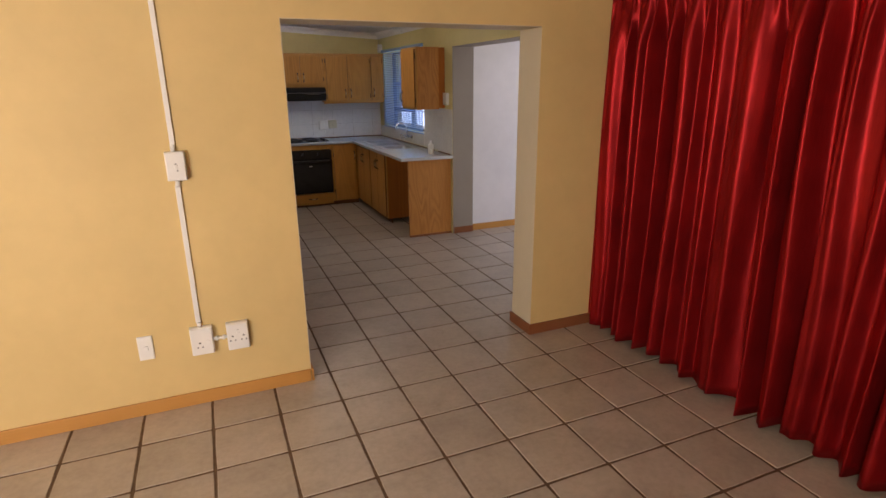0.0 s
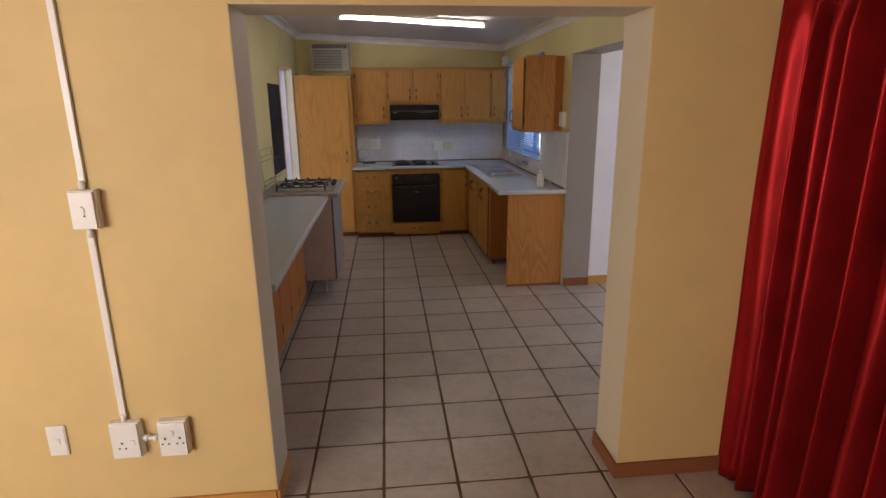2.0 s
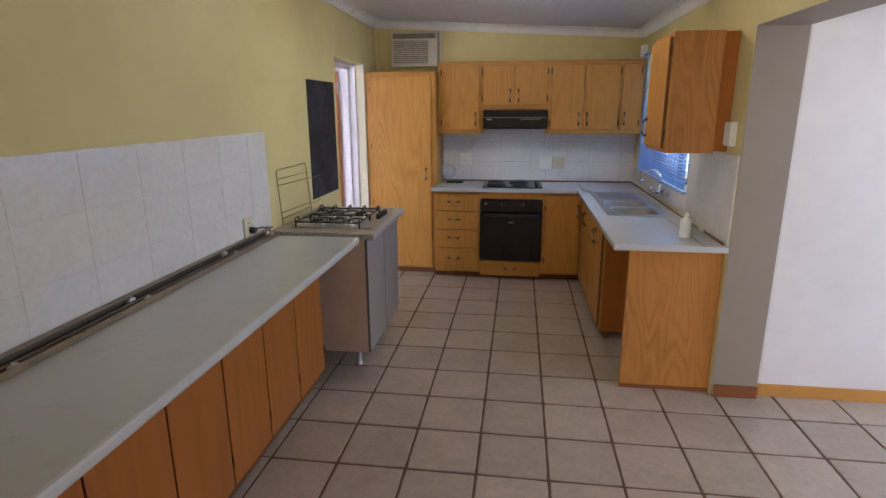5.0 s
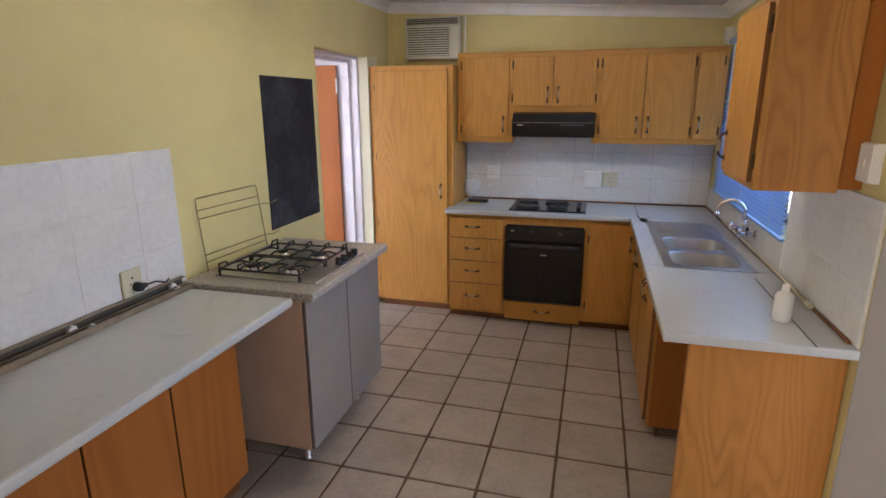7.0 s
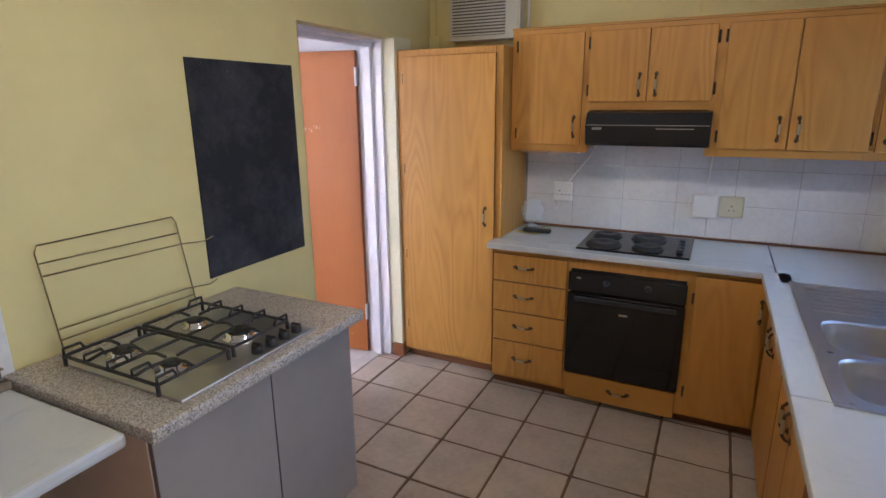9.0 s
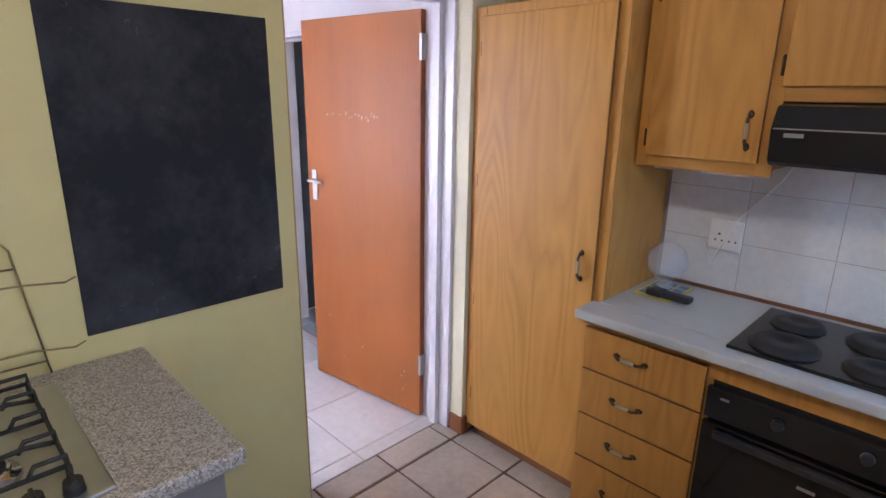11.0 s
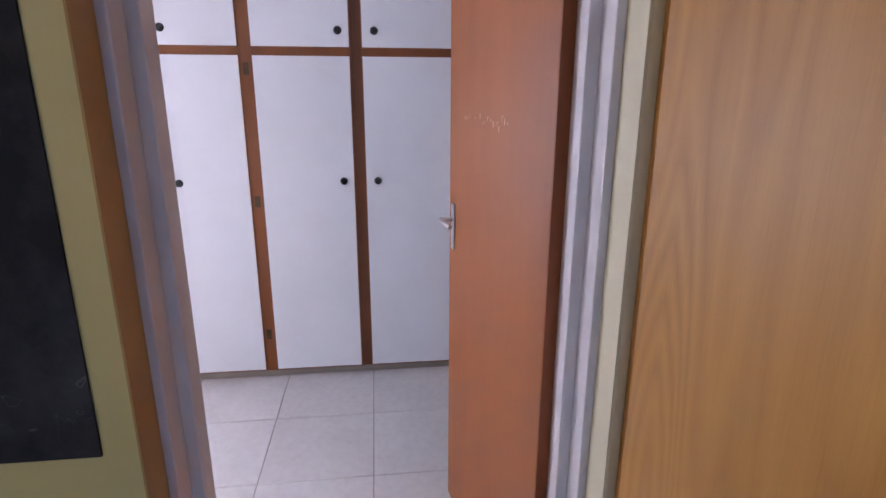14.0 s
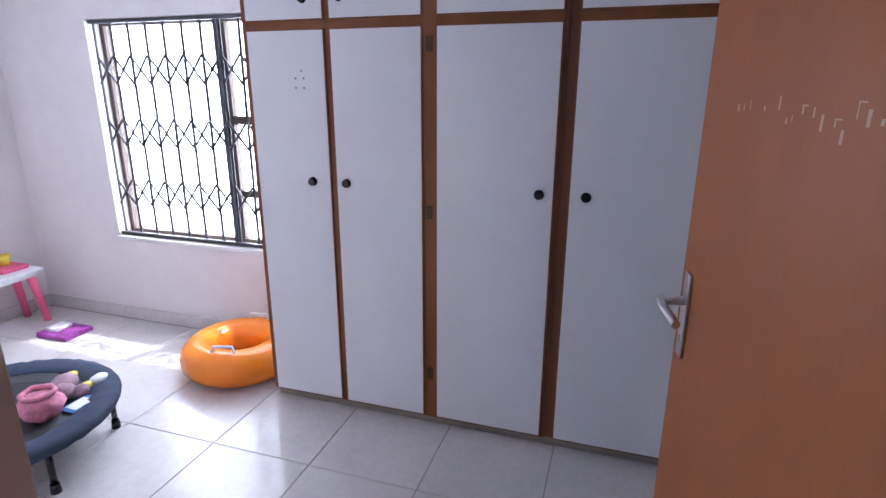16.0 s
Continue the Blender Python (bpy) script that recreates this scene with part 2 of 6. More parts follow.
M = dict(
    cream=paint("cream_paint", (0.69, 0.512, 0.228)),
    lime=paint("lime_paint", (0.67, 0.58, 0.268)),
    white_wall=paint("white_paint", (0.76, 0.74, 0.76)),
    bed_wall=paint("bedroom_paint", (0.80, 0.755, 0.745)),
    ceil=paint("ceiling_paint", (0.80, 0.80, 0.82), 0.7, 0.04),
    white_gloss=simple("white_gloss", (0.78, 0.77, 0.77), 0.3, vary=0.04),
    jamb=simple("frame_enamel", (0.70, 0.66, 0.68), 0.32, vary=0.05),
    plastic=simple("white_plastic", (0.80, 0.79, 0.76), 0.35, vary=0.03),
    ivory=simple("ivory_plastic", (0.60, 0.56, 0.40), 0.4, vary=0.05),
    oak=wood("oak_veneer", (0.29, 0.105, 0.018), (0.60, 0.293, 0.064), scale=1.9, figure=0.12, rough=0.46),
    oak_x=wood("oak_rail_x", (0.33, 0.142, 0.028), (0.57, 0.28, 0.062), 'x', rough=0.46, rings=False),
    oak_y=wood("oak_rail_y", (0.33, 0.142, 0.028), (0.57, 0.28, 0.062), 'y', rough=0.46, rings=False),
    oak_fig=wood("oak_figured", (0.25, 0.090, 0.021), (0.585, 0.262, 0.066), scale=2.1, rough=0.42, figure=0.16, contrast=1.0),
    oak_red=wood("oak_worn", (0.23, 0.070, 0.013), (0.45, 0.155, 0.029), rough=0.42),
    # Darker oak for front edges, with the shadow gap put into its colour.
    oak_shadow_edge=wood("oak_edge_shadow", (0.12, 0.045, 0.012), (0.24, 0.10, 0.03), rough=0.45, rings=False),
    plinth=wood("dark_plinth", (0.10, 0.04, 0.015), (0.2, 0.08, 0.03), 'x', rough=0.5, rings=False),
    skirt_x=wood("skirting_x", (0.34, 0.15, 0.035), (0.56, 0.28, 0.075), 'x', rough=0.42, rings=False),
    skirt_y=wood("skirting_y", (0.34, 0.15, 0.035), (0.56, 0.28, 0.075), 'y', rough=0.42, rings=False),
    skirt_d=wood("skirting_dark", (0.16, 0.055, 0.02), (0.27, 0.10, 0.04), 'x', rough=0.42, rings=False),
    door=wood("door_veneer", (0.24, 0.062, 0.013), (0.40, 0.125, 0.027), rough=0.45, rings=False),
    door_edge=wood("door_edge", (0.16, 0.045, 0.015), (0.28, 0.08, 0.028), rough=0.45, rings=False),
    ward_wood=wood("wardrobe_wood", (0.12, 0.036, 0.010), (0.25, 0.082, 0.022), rough=0.45, rings=False),
    ward_dark=wood("wardrobe_dark", (0.07, 0.024, 0.011), (0.17, 0.058, 0.020), rough=0.5, rings=False),
    ward_white=simple("wardrobe_laminate", (0.725, 0.725, 0.745), 0.45, vary=0.03, scale=3, bumps=0.08),
    floor_tile=tile_mat("floor_tile", (0.50, 0.428, 0.355), (0.385, 0.322, 0.264), 0.33, 0.13, 5.0),
    bed_tile=tile_mat("bedroom_tile", (0.70, 0.665, 0.645), (0.63, 0.595, 0.575), 0.16, 0.05, 4.0),
    wall_tile=tile_mat("wall_tile", (0.77, 0.76, 0.74), (0.70, 0.69, 0.675), 0.16, 0.03, 5.0),
    grey_tile=tile_mat("grey_tile", (0.34, 0.36, 0.38), (0.28, 0.30, 0.32), 0.3, 0.05, 5.0),
    grout=simple("dark_grout", (0.125, 0.075, 0.042), 0.85, vary=0.3, scale=12),
    grout_w=simple("pale_grout", (0.68, 0.665, 0.64), 0.85, vary=0.15, scale=12),
    grout_b=simple("grey_grout", (0.30, 0.26, 0.24), 0.85, vary=0.15, scale=12),
    counter=marble("counter_laminate", (0.555, 0.575, 0.57), (0.485, 0.507, 0.51), 0.27),
    granite=speckle("granite_laminate", [(0.0, (0.15, 0.13, 0.115)), (0.3, (0.30, 0.265, 0.225)), (0.6, (0.42, 0.38, 0.335)), (1.0, (0.58, 0.54, 0.48))], 270, 0.4),
    grey_lam=simple("grey_laminate", (0.29, 0.258, 0.235), 0.36, metal=0.05, vary=0.05),
    grey_shadow_edge=simple("grey_shadow_edge", (0.16, 0.14, 0.13), 0.45, vary=0.08),
    beige=simple("beige_board", (0.62, 0.49, 0.385), 0.5, vary=0.07),
    steel=simple("brushed_steel", (0.52, 0.51, 0.50), 0.38, 1.0, vary=0.05, scale=20),
    chrome=simple("chrome", (0.78, 0.78, 0.80), 0.1, 1.0, vary=0.02),
    brass=simple("aged_brass", (0.085, 0.052, 0.024), 0.42, 0.7, vary=0.2, scale=40),
    porcelain=simple("cream_porcelain", (0.44, 0.33, 0.19), 0.2, vary=0.05),
    black=simple("black_enamel", (0.012, 0.012, 0.013), 0.22, vary=0.1),
    black_matt=simple("black_iron", (0.02, 0.02, 0.021), 0.55, vary=0.2, scale=30, bumps=0.2),
    black_glass=simple("black_glass", (0.006, 0.006, 0.007), 0.06, vary=0.0, bumps=0.0),
    dark_plastic=simple("dark_plastic", (0.02, 0.02, 0.022), 0.4, vary=0.1),
    bronze=simple("bronze_rail", (0.27, 0.21, 0.14), 0.45, 0.4, vary=0.2, scale=20),
    wire=simple("dull_wire", (0.30, 0.235, 0.13), 0.45, 0.7, vary=0.2, scale=30),
    ac_front=simple("ac_plastic", (0.55, 0.53, 0.43), 0.45, vary=0.06),
    ac_dark=simple("ac_vent", (0.10, 0.085, 0.065), 0.6, vary=0.1),
    chalk=chalk("chalkboard"),
    curtain=cloth("red_satin", (0.38, 0.016, 0.018), (0.20, 0.006, 0.007)),
    # Pale slats seen against daylight: the backlit blue is put into their colour.
    blind=simple("blind_backlit_blue", (0.20, 0.34, 0.62), 0.35, vary=0.04),
    glass=glass_mat("clear_glass", (0.90, 0.92, 0.94), 0.06, 0.17),
    pane=glass_mat("window_pane"),
    bars=simple("bar_paint", (0.05, 0.05, 0.055), 0.45, vary=0.15, scale=30),
    wframe=simple("bronze_frame", (0.10, 0.07, 0.055), 0.45, 0.3, vary=0.1),
    orange=simple("orange_vinyl", (0.95, 0.255, 0.010), 0.22, vary=0.05),
    pink=simple("pink_plastic", (0.80, 0.12, 0.25), 0.4, vary=0.05),
    navy=simple("navy_fabric", (0.022, 0.034, 0.070), 0.85, vary=0.2, scale=20, bumps=0.3),
    mesh=simple("jump_mat", (0.015, 0.016, 0.018), 0.6, vary=0.2, scale=60, bumps=0.3),
    plush=simple("mauve_plush", (0.36, 0.24, 0.28), 0.95, vary=0.2, scale=40, bumps=0.8),
    plush_pink=simple("pink_plush", (0.60, 0.22, 0.30), 0.95, vary=0.25, scale=40, bumps=0.8),
    yellow=simple("yellow_plastic", (0.75, 0.58, 0.05), 0.4, vary=0.06),
    blue_print=simple("blue_print", (0.06, 0.18, 0.42), 0.35, vary=0.4, scale=30),
    purple=simple("purple_print", (0.28, 0.05, 0.30), 0.4, vary=0.5, scale=25),
    paper=simple("white_card", (0.75, 0.76, 0.78), 0.45, vary=0.1, scale=20),
    trim_cream=paint("trim_cream", (0.74, 0.68, 0.48)),
    ochre=paint("shaded_lime_paint", (0.46, 0.29, 0.11)),
    reveal=paint("reveal_paint", (0.66, 0.575, 0.42)),
    taupe=paint("taupe_matt", (0.31, 0.265, 0.22)),
    soil=simple("pale_paving", (0.36, 0.345, 0.31), 0.9, vary=0.4, scale=3, bumps=0.5),
    yard_wall=paint("yard_wall", (0.80, 0.79, 0.78)),
    leaf=simple("leaf_green", (0.07, 0.13, 0.04), 0.6, vary=0.3, scale=6),
    bark=simple("bark", (0.12, 0.08, 0.05), 0.9, vary=0.3, scale=14, bumps=0.6),
    chip=simple("chipped_undercoat", (0.55, 0.37, 0.24), 0.6, vary=0.1),
)
tube_m, tnt, tb = mat_new("lit_tube")
tb.inputs["Emission Color"].default_value = (1, 0.90, 0.74, 1)
tb.inputs["Emission Strength"].default_value = 17.5
M["tube"] = tube_m

# ---- mesh helpers ----


def add_box(bm, x0, x1, y0, y1, z0, z1, bevel=0.0, mi=0):
    g = bmesh.ops.create_cube(bm, size=1.0)
    vs = g["verts"]
    bmesh.ops.scale(bm, vec=(x1 - x0, y1 - y0, z1 - z0), verts=vs)
    bmesh.ops.translate(bm, vec=((x0 + x1) / 2, (y0 + y1) / 2, (z0 + z1) / 2), verts=vs)
    fs = {f for v in vs for f in v.link_faces}
    for f in fs:
        f.material_index = mi
    if bevel > 0:
        bevel = min(bevel, 0.45 * min(x1 - x0, y1 - y0, z1 - z0))
        bmesh.ops.bevel(bm, geom=list({e for f in fs for e in f.edges}), offset=bevel, segments=2, affect='EDGES', profile=0.6)


def add_cyl(bm, p0, p1, r0, r1=None, seg=16, mi=0, caps=True):
    p0, p1 = Vector(p0), Vector(p1)
    d = p1 - p0
    m = Matrix.Translation((p0 + p1) / 2) @ d.to_track_quat('Z', 'Y').to_matrix().to_4x4()
    g = bmesh.ops.create_cone(bm, cap_ends=caps, segments=seg, radius1=r0, radius2=r0 if r1 is None else r1, depth=d.length, matrix=m)
    for f in {f for v in g["verts"] for f in v.link_faces}:
        f.material_index, f.smooth = mi, len(f.verts) == 4


def add_tube(bm, pts, r, seg=8, mi=0, closed=False):
    """A round bar swept along points."""
    pts = [Vector(p) for p in pts]
    rings, n = [], len(pts)
    up = Vector((0.13, 0.21, 0.97)).normalized()
    for i, p in enumerate(pts):
        a = pts[(i - 1) % n] if closed or i else p
        b = pts[(i + 1) % n] if closed or i < n - 1 else p
        t = (b - a).normalized()
        s = t.cross(up)
        s = s.normalized() if s.length > 0.05 else t.cross(Vector((1, 0, 0))).normalized()
        w = s.cross(t)
        rings.append([bm.verts.new(p + r * (math.cos(2 * math.pi * k / seg) * s + math.sin(2 * math.pi * k / seg) * w)) for k in range(seg)])
    for i in range(n if closed else n - 1):
        a, b = rings[i], rings[(i + 1) % n]
        for k in range(seg):
            f = bm.faces.new((a[k], a[(k + 1) % seg], b[(k + 1) % seg], b[k]))
            f.material_index, f.smooth = mi, True
    if not closed:
        bm.faces.new(rings[0][::-1]).material_index = mi
        bm.faces.new(rings[-1]).material_index = mi


def add_lathe(bm, profile, at, seg=28, mi=0):
    """Turned form: (radius, height) rows about a vertical axis."""
    rings = [[bm.verts.new((at[0] + r * math.cos(2 * math.pi * k / seg), at[1] + r * math.sin(2 * math.pi * k / seg), at[2] + h)) for k in range(seg)] for r, h in profile]
    for a, b in zip(rings, rings[1:]):
        for k in range(seg):
            f = bm.faces.new((a[k], a[(k + 1) % seg], b[(k + 1) % seg], b[k]))
            f.material_index, f.smooth = mi, True
    for ring, rev in ((rings[0], True), (rings[-1], False)):
        if (ring[0].co - ring[seg // 2].co).length > 0.002:
            bm.faces.new(ring[::-1] if rev else ring).material_index = mi


def finish(name, bm, mats, base=(0, 0, 0), parent=None):
    """A mesh object from a bmesh in world metres, with its origin at base."""
    bmesh.ops.recalc_face_normals(bm, faces=bm.faces)
    bmesh.ops.translate(bm, vec=-Vector(base), verts=bm.verts)
    me = bpy.data.meshes.new(name)
    bm.to_mesh(me)
    bm.free()
    for m in (mats if isinstance(mats, (list, tuple)) else [mats]):
        me.materials.append(M[m])
    ob = new(name, me)
    if parent is None:
        ob.location = base
    else:
        ob.parent = parent
        ob.location = Vector(base) - world_at(parent)
    return ob


def world_at(ob):
    v = ob.location.copy()
    while ob.parent is not None:
        ob = ob.parent
        v += ob.location
    return v


def thing(name, base, label, category, group=""):
    ob = new(name)
    ob.location = base
    ob.empty_display_size = 0.1
    return tagged(ob, label, category, group)


def part(parent, name, make, mats, base=None, label=""):
    bm = bmesh.new()
    make(bm)
    ob = finish(name, bm, mats, base if base is not None else tuple(world_at(parent)), parent)
    return tagged(ob, label) if label else ob


def solid(name, make, mats, base, label="", category="", group="", kind=""):
    bm = bmesh.new()
    make(bm)
    return tagged(finish(name, bm, mats, base), label, category, group, kind)


def boxes(*rows, bevel=0.0):
    def make(bm):
        for r in rows:
            add_box(bm, *r, bevel=bevel)
    return make


def wall(name, axis, at, thick, a0, a1, z0, z1, holes, mat, label):
    """A wall across one axis from at to at+thick, with rectangular openings (a0, a1, z0, z1)."""
    sa = sorted({a0, a1, *[v for h in holes for v in h[:2]]})
    sz = sorted({z0, z1, *[v for h in holes for v in h[2:]]})
    bm = bmesh.new()
    for p, q in zip(sa, sa[1:]):
        for u, w in zip(sz, sz[1:]):
            if any(h[0] <= p and q <= h[1] and h[2] <= u and w <= h[3] for h in holes):
                continue
            if axis == 'x':
                add_box(bm, at, at + thick, p, q, u, w)
            else:
                add_box(bm, p, q, at, at + thick, u, w)
    bmesh.ops.remove_doubles(bm, verts=bm.verts, dist=1e-5)
    inner = [f for f in bm.faces if any(g is not f and set(g.verts) == set(f.verts) for g in f.verts[0].link_faces)]
    bmesh.ops.delete(bm, geom=inner, context='FACES')
    return tagged(finish(name, bm, mat), label, "wall", kind="structure")

# ---- large structure ----
LW, RW, FW = -0.085, 2.58, 8.27          # kitchen: side and far wall faces
PY0, PY1 = 2.90, 3.15                    # wall between living room and kitchen
BX, BN, BS = -2.77, 7.88, 3.53           # bedroom: window wall, north and south walls
TOPZ = 2.75
OL, OR = 0.472, 1.986                   # sides of the wide opening

wall("wall_living_kitchen", 'y', PY0, PY1 - PY0, -3.4, 2.62, 0, TOPZ, [(OL, OR, 0, 2.003)], "cream", "cream yellow painted wall with a wide opening")
wall("wall_living_west", 'x', -3.4, 0.2, -1.75, PY0, 0, TOPZ, [], "cream", "plain cream yellow living room wall")
wall("wall_living_south", 'y', -1.75, 0.2, -3.2, 2.62, 0, TOPZ, [(-3.15, -1.25, 0.7, 2.2)], "cream", "cream yellow wall with a wide window")
wall("wall_living_east", 'x', 2.62, 0.2, -1.75, PY1, 0, TOPZ, [], "cream", "cream wall behind the long curtain")
wall("wall_kitchen_west", 'x', -0.31, LW + 0.31, PY1, FW, 0, TOPZ, [(6.94, 7.80, 0, 2.06)], "lime", "pale lime painted wall with a doorway")
wall("wall_kitchen_north", 'y', FW, 0.2, -0.31, 2.83, 0, TOPZ, [], "lime", "pale lime painted kitchen end wall")
wall("wall_kitchen_east", 'x', RW, 0.25, PY1, FW, 0, TOPZ, [(3.55, 5.56, 0, 2.05), (6.42, 8.02, 1.07, 2.10)], "lime", "pale lime wall with an opening and a window")
wall("wall_side_north", 'y', 5.60, 0.2, 2.83, 5.5, 0, TOPZ, [], "white_wall", "white painted wall of the side room")
wall("wall_side_east", 'x', 5.35, 0.2, 2.9, 5.60, 0, TOPZ, [(3.9, 5.3, 0.7, 2.1)], "white_wall", "white painted wall with a window")
wall("wall_side_south", 'y', 2.9, 0.2, 2.83, 5.35, 0, TOPZ, [], "white_wall", "white painted wall of the side room")
wall("wall_bedroom_west", 'x', BX - 0.22, 0.22, BS - 0.2, BN + 0.16, 0, TOPZ, [(4.31, 5.82, 0.60, 1.955)], "bed_wall", "off-white bedroom wall with a barred window")
wall("wall_bedroom_south", 'y', BS - 0.2, 0.2, BX, -0.31, 0, TOPZ, [], "bed_wall", "off-white painted bedroom wall")
wall("wall_bedroom_north", 'y', BN, 0.16, BX, -0.31, 0, TOPZ, [(-1.92, -1.15, 0, 1.97)], "bed_wall", "off-white wall with a doorway")
wall("wall_bedroom_east", 'x', -0.325, 0.012, BS, BN, 0, TOPZ, [(6.94, 7.80, 0, 2.06)], "bed_wall", "off-white plaster around the bedroom doorway")
wall("wall_bath_west", 'x', -2.2, 0.15, 8.04, 9.4, 0, TOPZ, [], "grey_tile", "grey tiled bathroom wall")
wall("wall_bath_east", 'x', -0.5, 0.15, 8.04, 9.4, 0, TOPZ, [], "grey_tile", "grey tiled bathroom wall")
wall("wall_bath_north", 'y', 9.4, 0.15, -2.2, -0.35, 0, TOPZ, [], "grey_tile", "grey tiled bathroom wall")


def slab(name, rows, mat, label, cat, kind="structure"):
    return solid(name, boxes(*rows), mat, (0, 0, 0), label, cat, kind=kind)


slab("ceiling_living", [(-3.2, 2.62, -1.55, PY0, 2.52, 2.6)], "ceil", "plain white living room ceiling", "ceiling")
slab("ceiling_bedroom", [(BX, -0.325, BS, BN, 2.52, 2.6)], "ceil", "plain white bedroom ceiling", "ceiling")
slab("ceiling_side", [(2.83, 5.35, 3.1, 5.6, 2.4, 2.48)], "ceil", "plain white side room ceiling", "ceiling")
slab("ceiling_bath", [(-2.05, -0.5, 8.04, 9.4, 2.4, 2.48)], "ceil", "plain bathroom ceiling", "ceiling")
# Unseen slab, added above the ceilings to block the sun.
slab("roof", [(-3.6, 5.8, -2.95, 9.8, 2.76, 2.9)], "yard_wall", "unseen flat slab keeping the sun off the rooms", "roof")

CZL, CZR = 2.52, 2.375                   # kitchen ceiling falls towards the window side


def ceil_z(x):
    return CZL + (CZR - CZL) * (x - LW) / (RW - LW)


def kitchen_ceiling(bm):
    w = 0.888
    for i in range(3):
        x0, x1 = LW + i * w + 0.003, min(RW, LW + (i + 1) * w) - 0.003
        vs = [bm.verts.new((x, y, ceil_z(x) + dz)) for dz in (0, 0.02) for x, y in ((x0, PY1), (x1, PY1), (x1, FW), (x0, FW))]
        for q in ((0, 1, 2, 3), (7, 6, 5, 4), (0, 4, 5, 1), (1, 5, 6, 2), (2, 6, 7, 3), (3, 7, 4, 0)):
            bm.faces.new([vs[k] for k in q])
    vs = [bm.verts.new((x, y, ceil_z(x) + 0.012)) for x, y in ((LW, PY1), (RW, PY1), (RW, FW), (LW, FW))]
    bm.faces.new(vs)


solid("ceiling_kitchen", kitchen_ceiling, "ceil", (0, 0, 0), "sloping white board kitchen ceiling", "ceiling", kind="structure")


def cornice(p, q, into):
    """A coved cornice run from p to q; into points into the room."""
    def make(bm):
        prof = [(0.0, -0.075), (0.012, -0.075)] + [(0.012 + 0.055 * (1 - math.cos(a)), -0.075 + 0.063 * math.sin(a)) for a in [k * math.pi / 12 for k in range(1, 7)]] + [(0.075, -0.012), (0.075, -0.002), (0, -0.002)]
        rows = []
        for e in (p, q):
            rows.append([bm.verts.new((e[0] + into[0] * a, e[1] + into[1] * a, ceil_z(e[0] + into[0] * a) + h)) for a, h in prof])
        n = len(prof)
        for k in range(n):
            bm.faces.new((rows[0][k], rows[0][(k + 1) % n], rows[1][(k + 1) % n], rows[1][k]))
        bm.faces.new(rows[0])
        bm.faces.new(rows[1][::-1])
    return make


for nm, p, q, d in (("cornice_west", (LW, PY1), (LW, FW), (1, 0)), ("cornice_north", (LW, FW), (RW, FW), (0, -1)), ("cornice_east", (RW, PY1), (RW, FW), (-1, 0))):
    solid(nm, cornice(p, q, d), "white_gloss", (0, 0, 0), "white coved plaster cornice", "cornice", kind="structure")

# Lining of the side opening, darker and greyer than the lime wall.
solid("reveal_lining", boxes((RW + 0.001, RW + 0.2495, 5.556, 5.5605, 0, 2.0465), (RW + 0.001, RW + 0.2495, 3.55, 5.5605, 2.047, 2.0505)), "taupe", (0, 0, 0), "taupe lining of the side opening reveal", "reveal", kind="structure")

solid("reveal_strip", boxes((LW, LW + 0.004, 7.802, 8.0, 0.08, 2.07), (-0.164, LW + 0.004, 7.7965, 7.8015, 0.0, 2.058)), "trim_cream", (0, 0, 0), "pale cream painted strip beside the door frame", "trim", kind="structure")
# Thin lining that paints the warm shade on the lime reveal as brown.
solid("reveal_edge", boxes((-0.164, LW + 0.003, 6.9395, 6.9435, 0.0, 2.058)), "ochre", (0, 0, 0), "lime door reveal with brown shade in its colour", "trim", kind="structure")

solid("opening_reveal", boxes((OL - 0.0005, OL + 0.0035, PY0 + 0.002, PY1 - 0.001, 0.0, 1.999), (OR - 0.0035, OR + 0.0005, PY0 + 0.002, PY1 - 0.001, 0.0, 1.999), (OL + 0.0035, OR - 0.0035, PY0 + 0.002, PY1 - 0.001, 1.9992, 2.0035)), "reveal", (0, 0, 0), "pale cream painted sides of the wide opening", "reveal", kind="structure")

# skirtings
SK = [
    ("baseboard_living_left", (-3.2, OL, PY0 - 0.014, PY0, 0, 0.075), "skirt_x", "orange stained wooden skirting board"),
    ("baseboard_reveal_left", (OL + 0.0035, OL + 0.0165, PY0 - 0.014, PY1, 0, 0.075), "skirt_y", "orange stained wooden skirting board"),
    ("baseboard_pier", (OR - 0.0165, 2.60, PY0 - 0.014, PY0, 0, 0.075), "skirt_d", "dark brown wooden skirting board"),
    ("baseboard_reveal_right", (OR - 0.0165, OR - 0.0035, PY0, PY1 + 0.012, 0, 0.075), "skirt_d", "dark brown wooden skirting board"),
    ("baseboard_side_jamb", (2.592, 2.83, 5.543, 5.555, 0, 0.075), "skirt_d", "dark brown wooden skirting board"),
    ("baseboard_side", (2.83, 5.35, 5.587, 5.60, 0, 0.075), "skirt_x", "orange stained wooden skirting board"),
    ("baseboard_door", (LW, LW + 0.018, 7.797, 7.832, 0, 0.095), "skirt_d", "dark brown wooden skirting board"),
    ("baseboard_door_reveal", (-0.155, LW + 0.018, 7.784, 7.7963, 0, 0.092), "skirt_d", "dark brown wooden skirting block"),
    ("baseboard_bedroom_north", (BX, -1.978, BN - 0.01, BN, 0, 0.085), "bed_tile", "pale tile skirting"),
]
for nm, r, mt, lb in SK:
    solid(nm, boxes(r, bevel=0.004), mt, (0, 0, 0), lb, "skirting board", kind="structure")

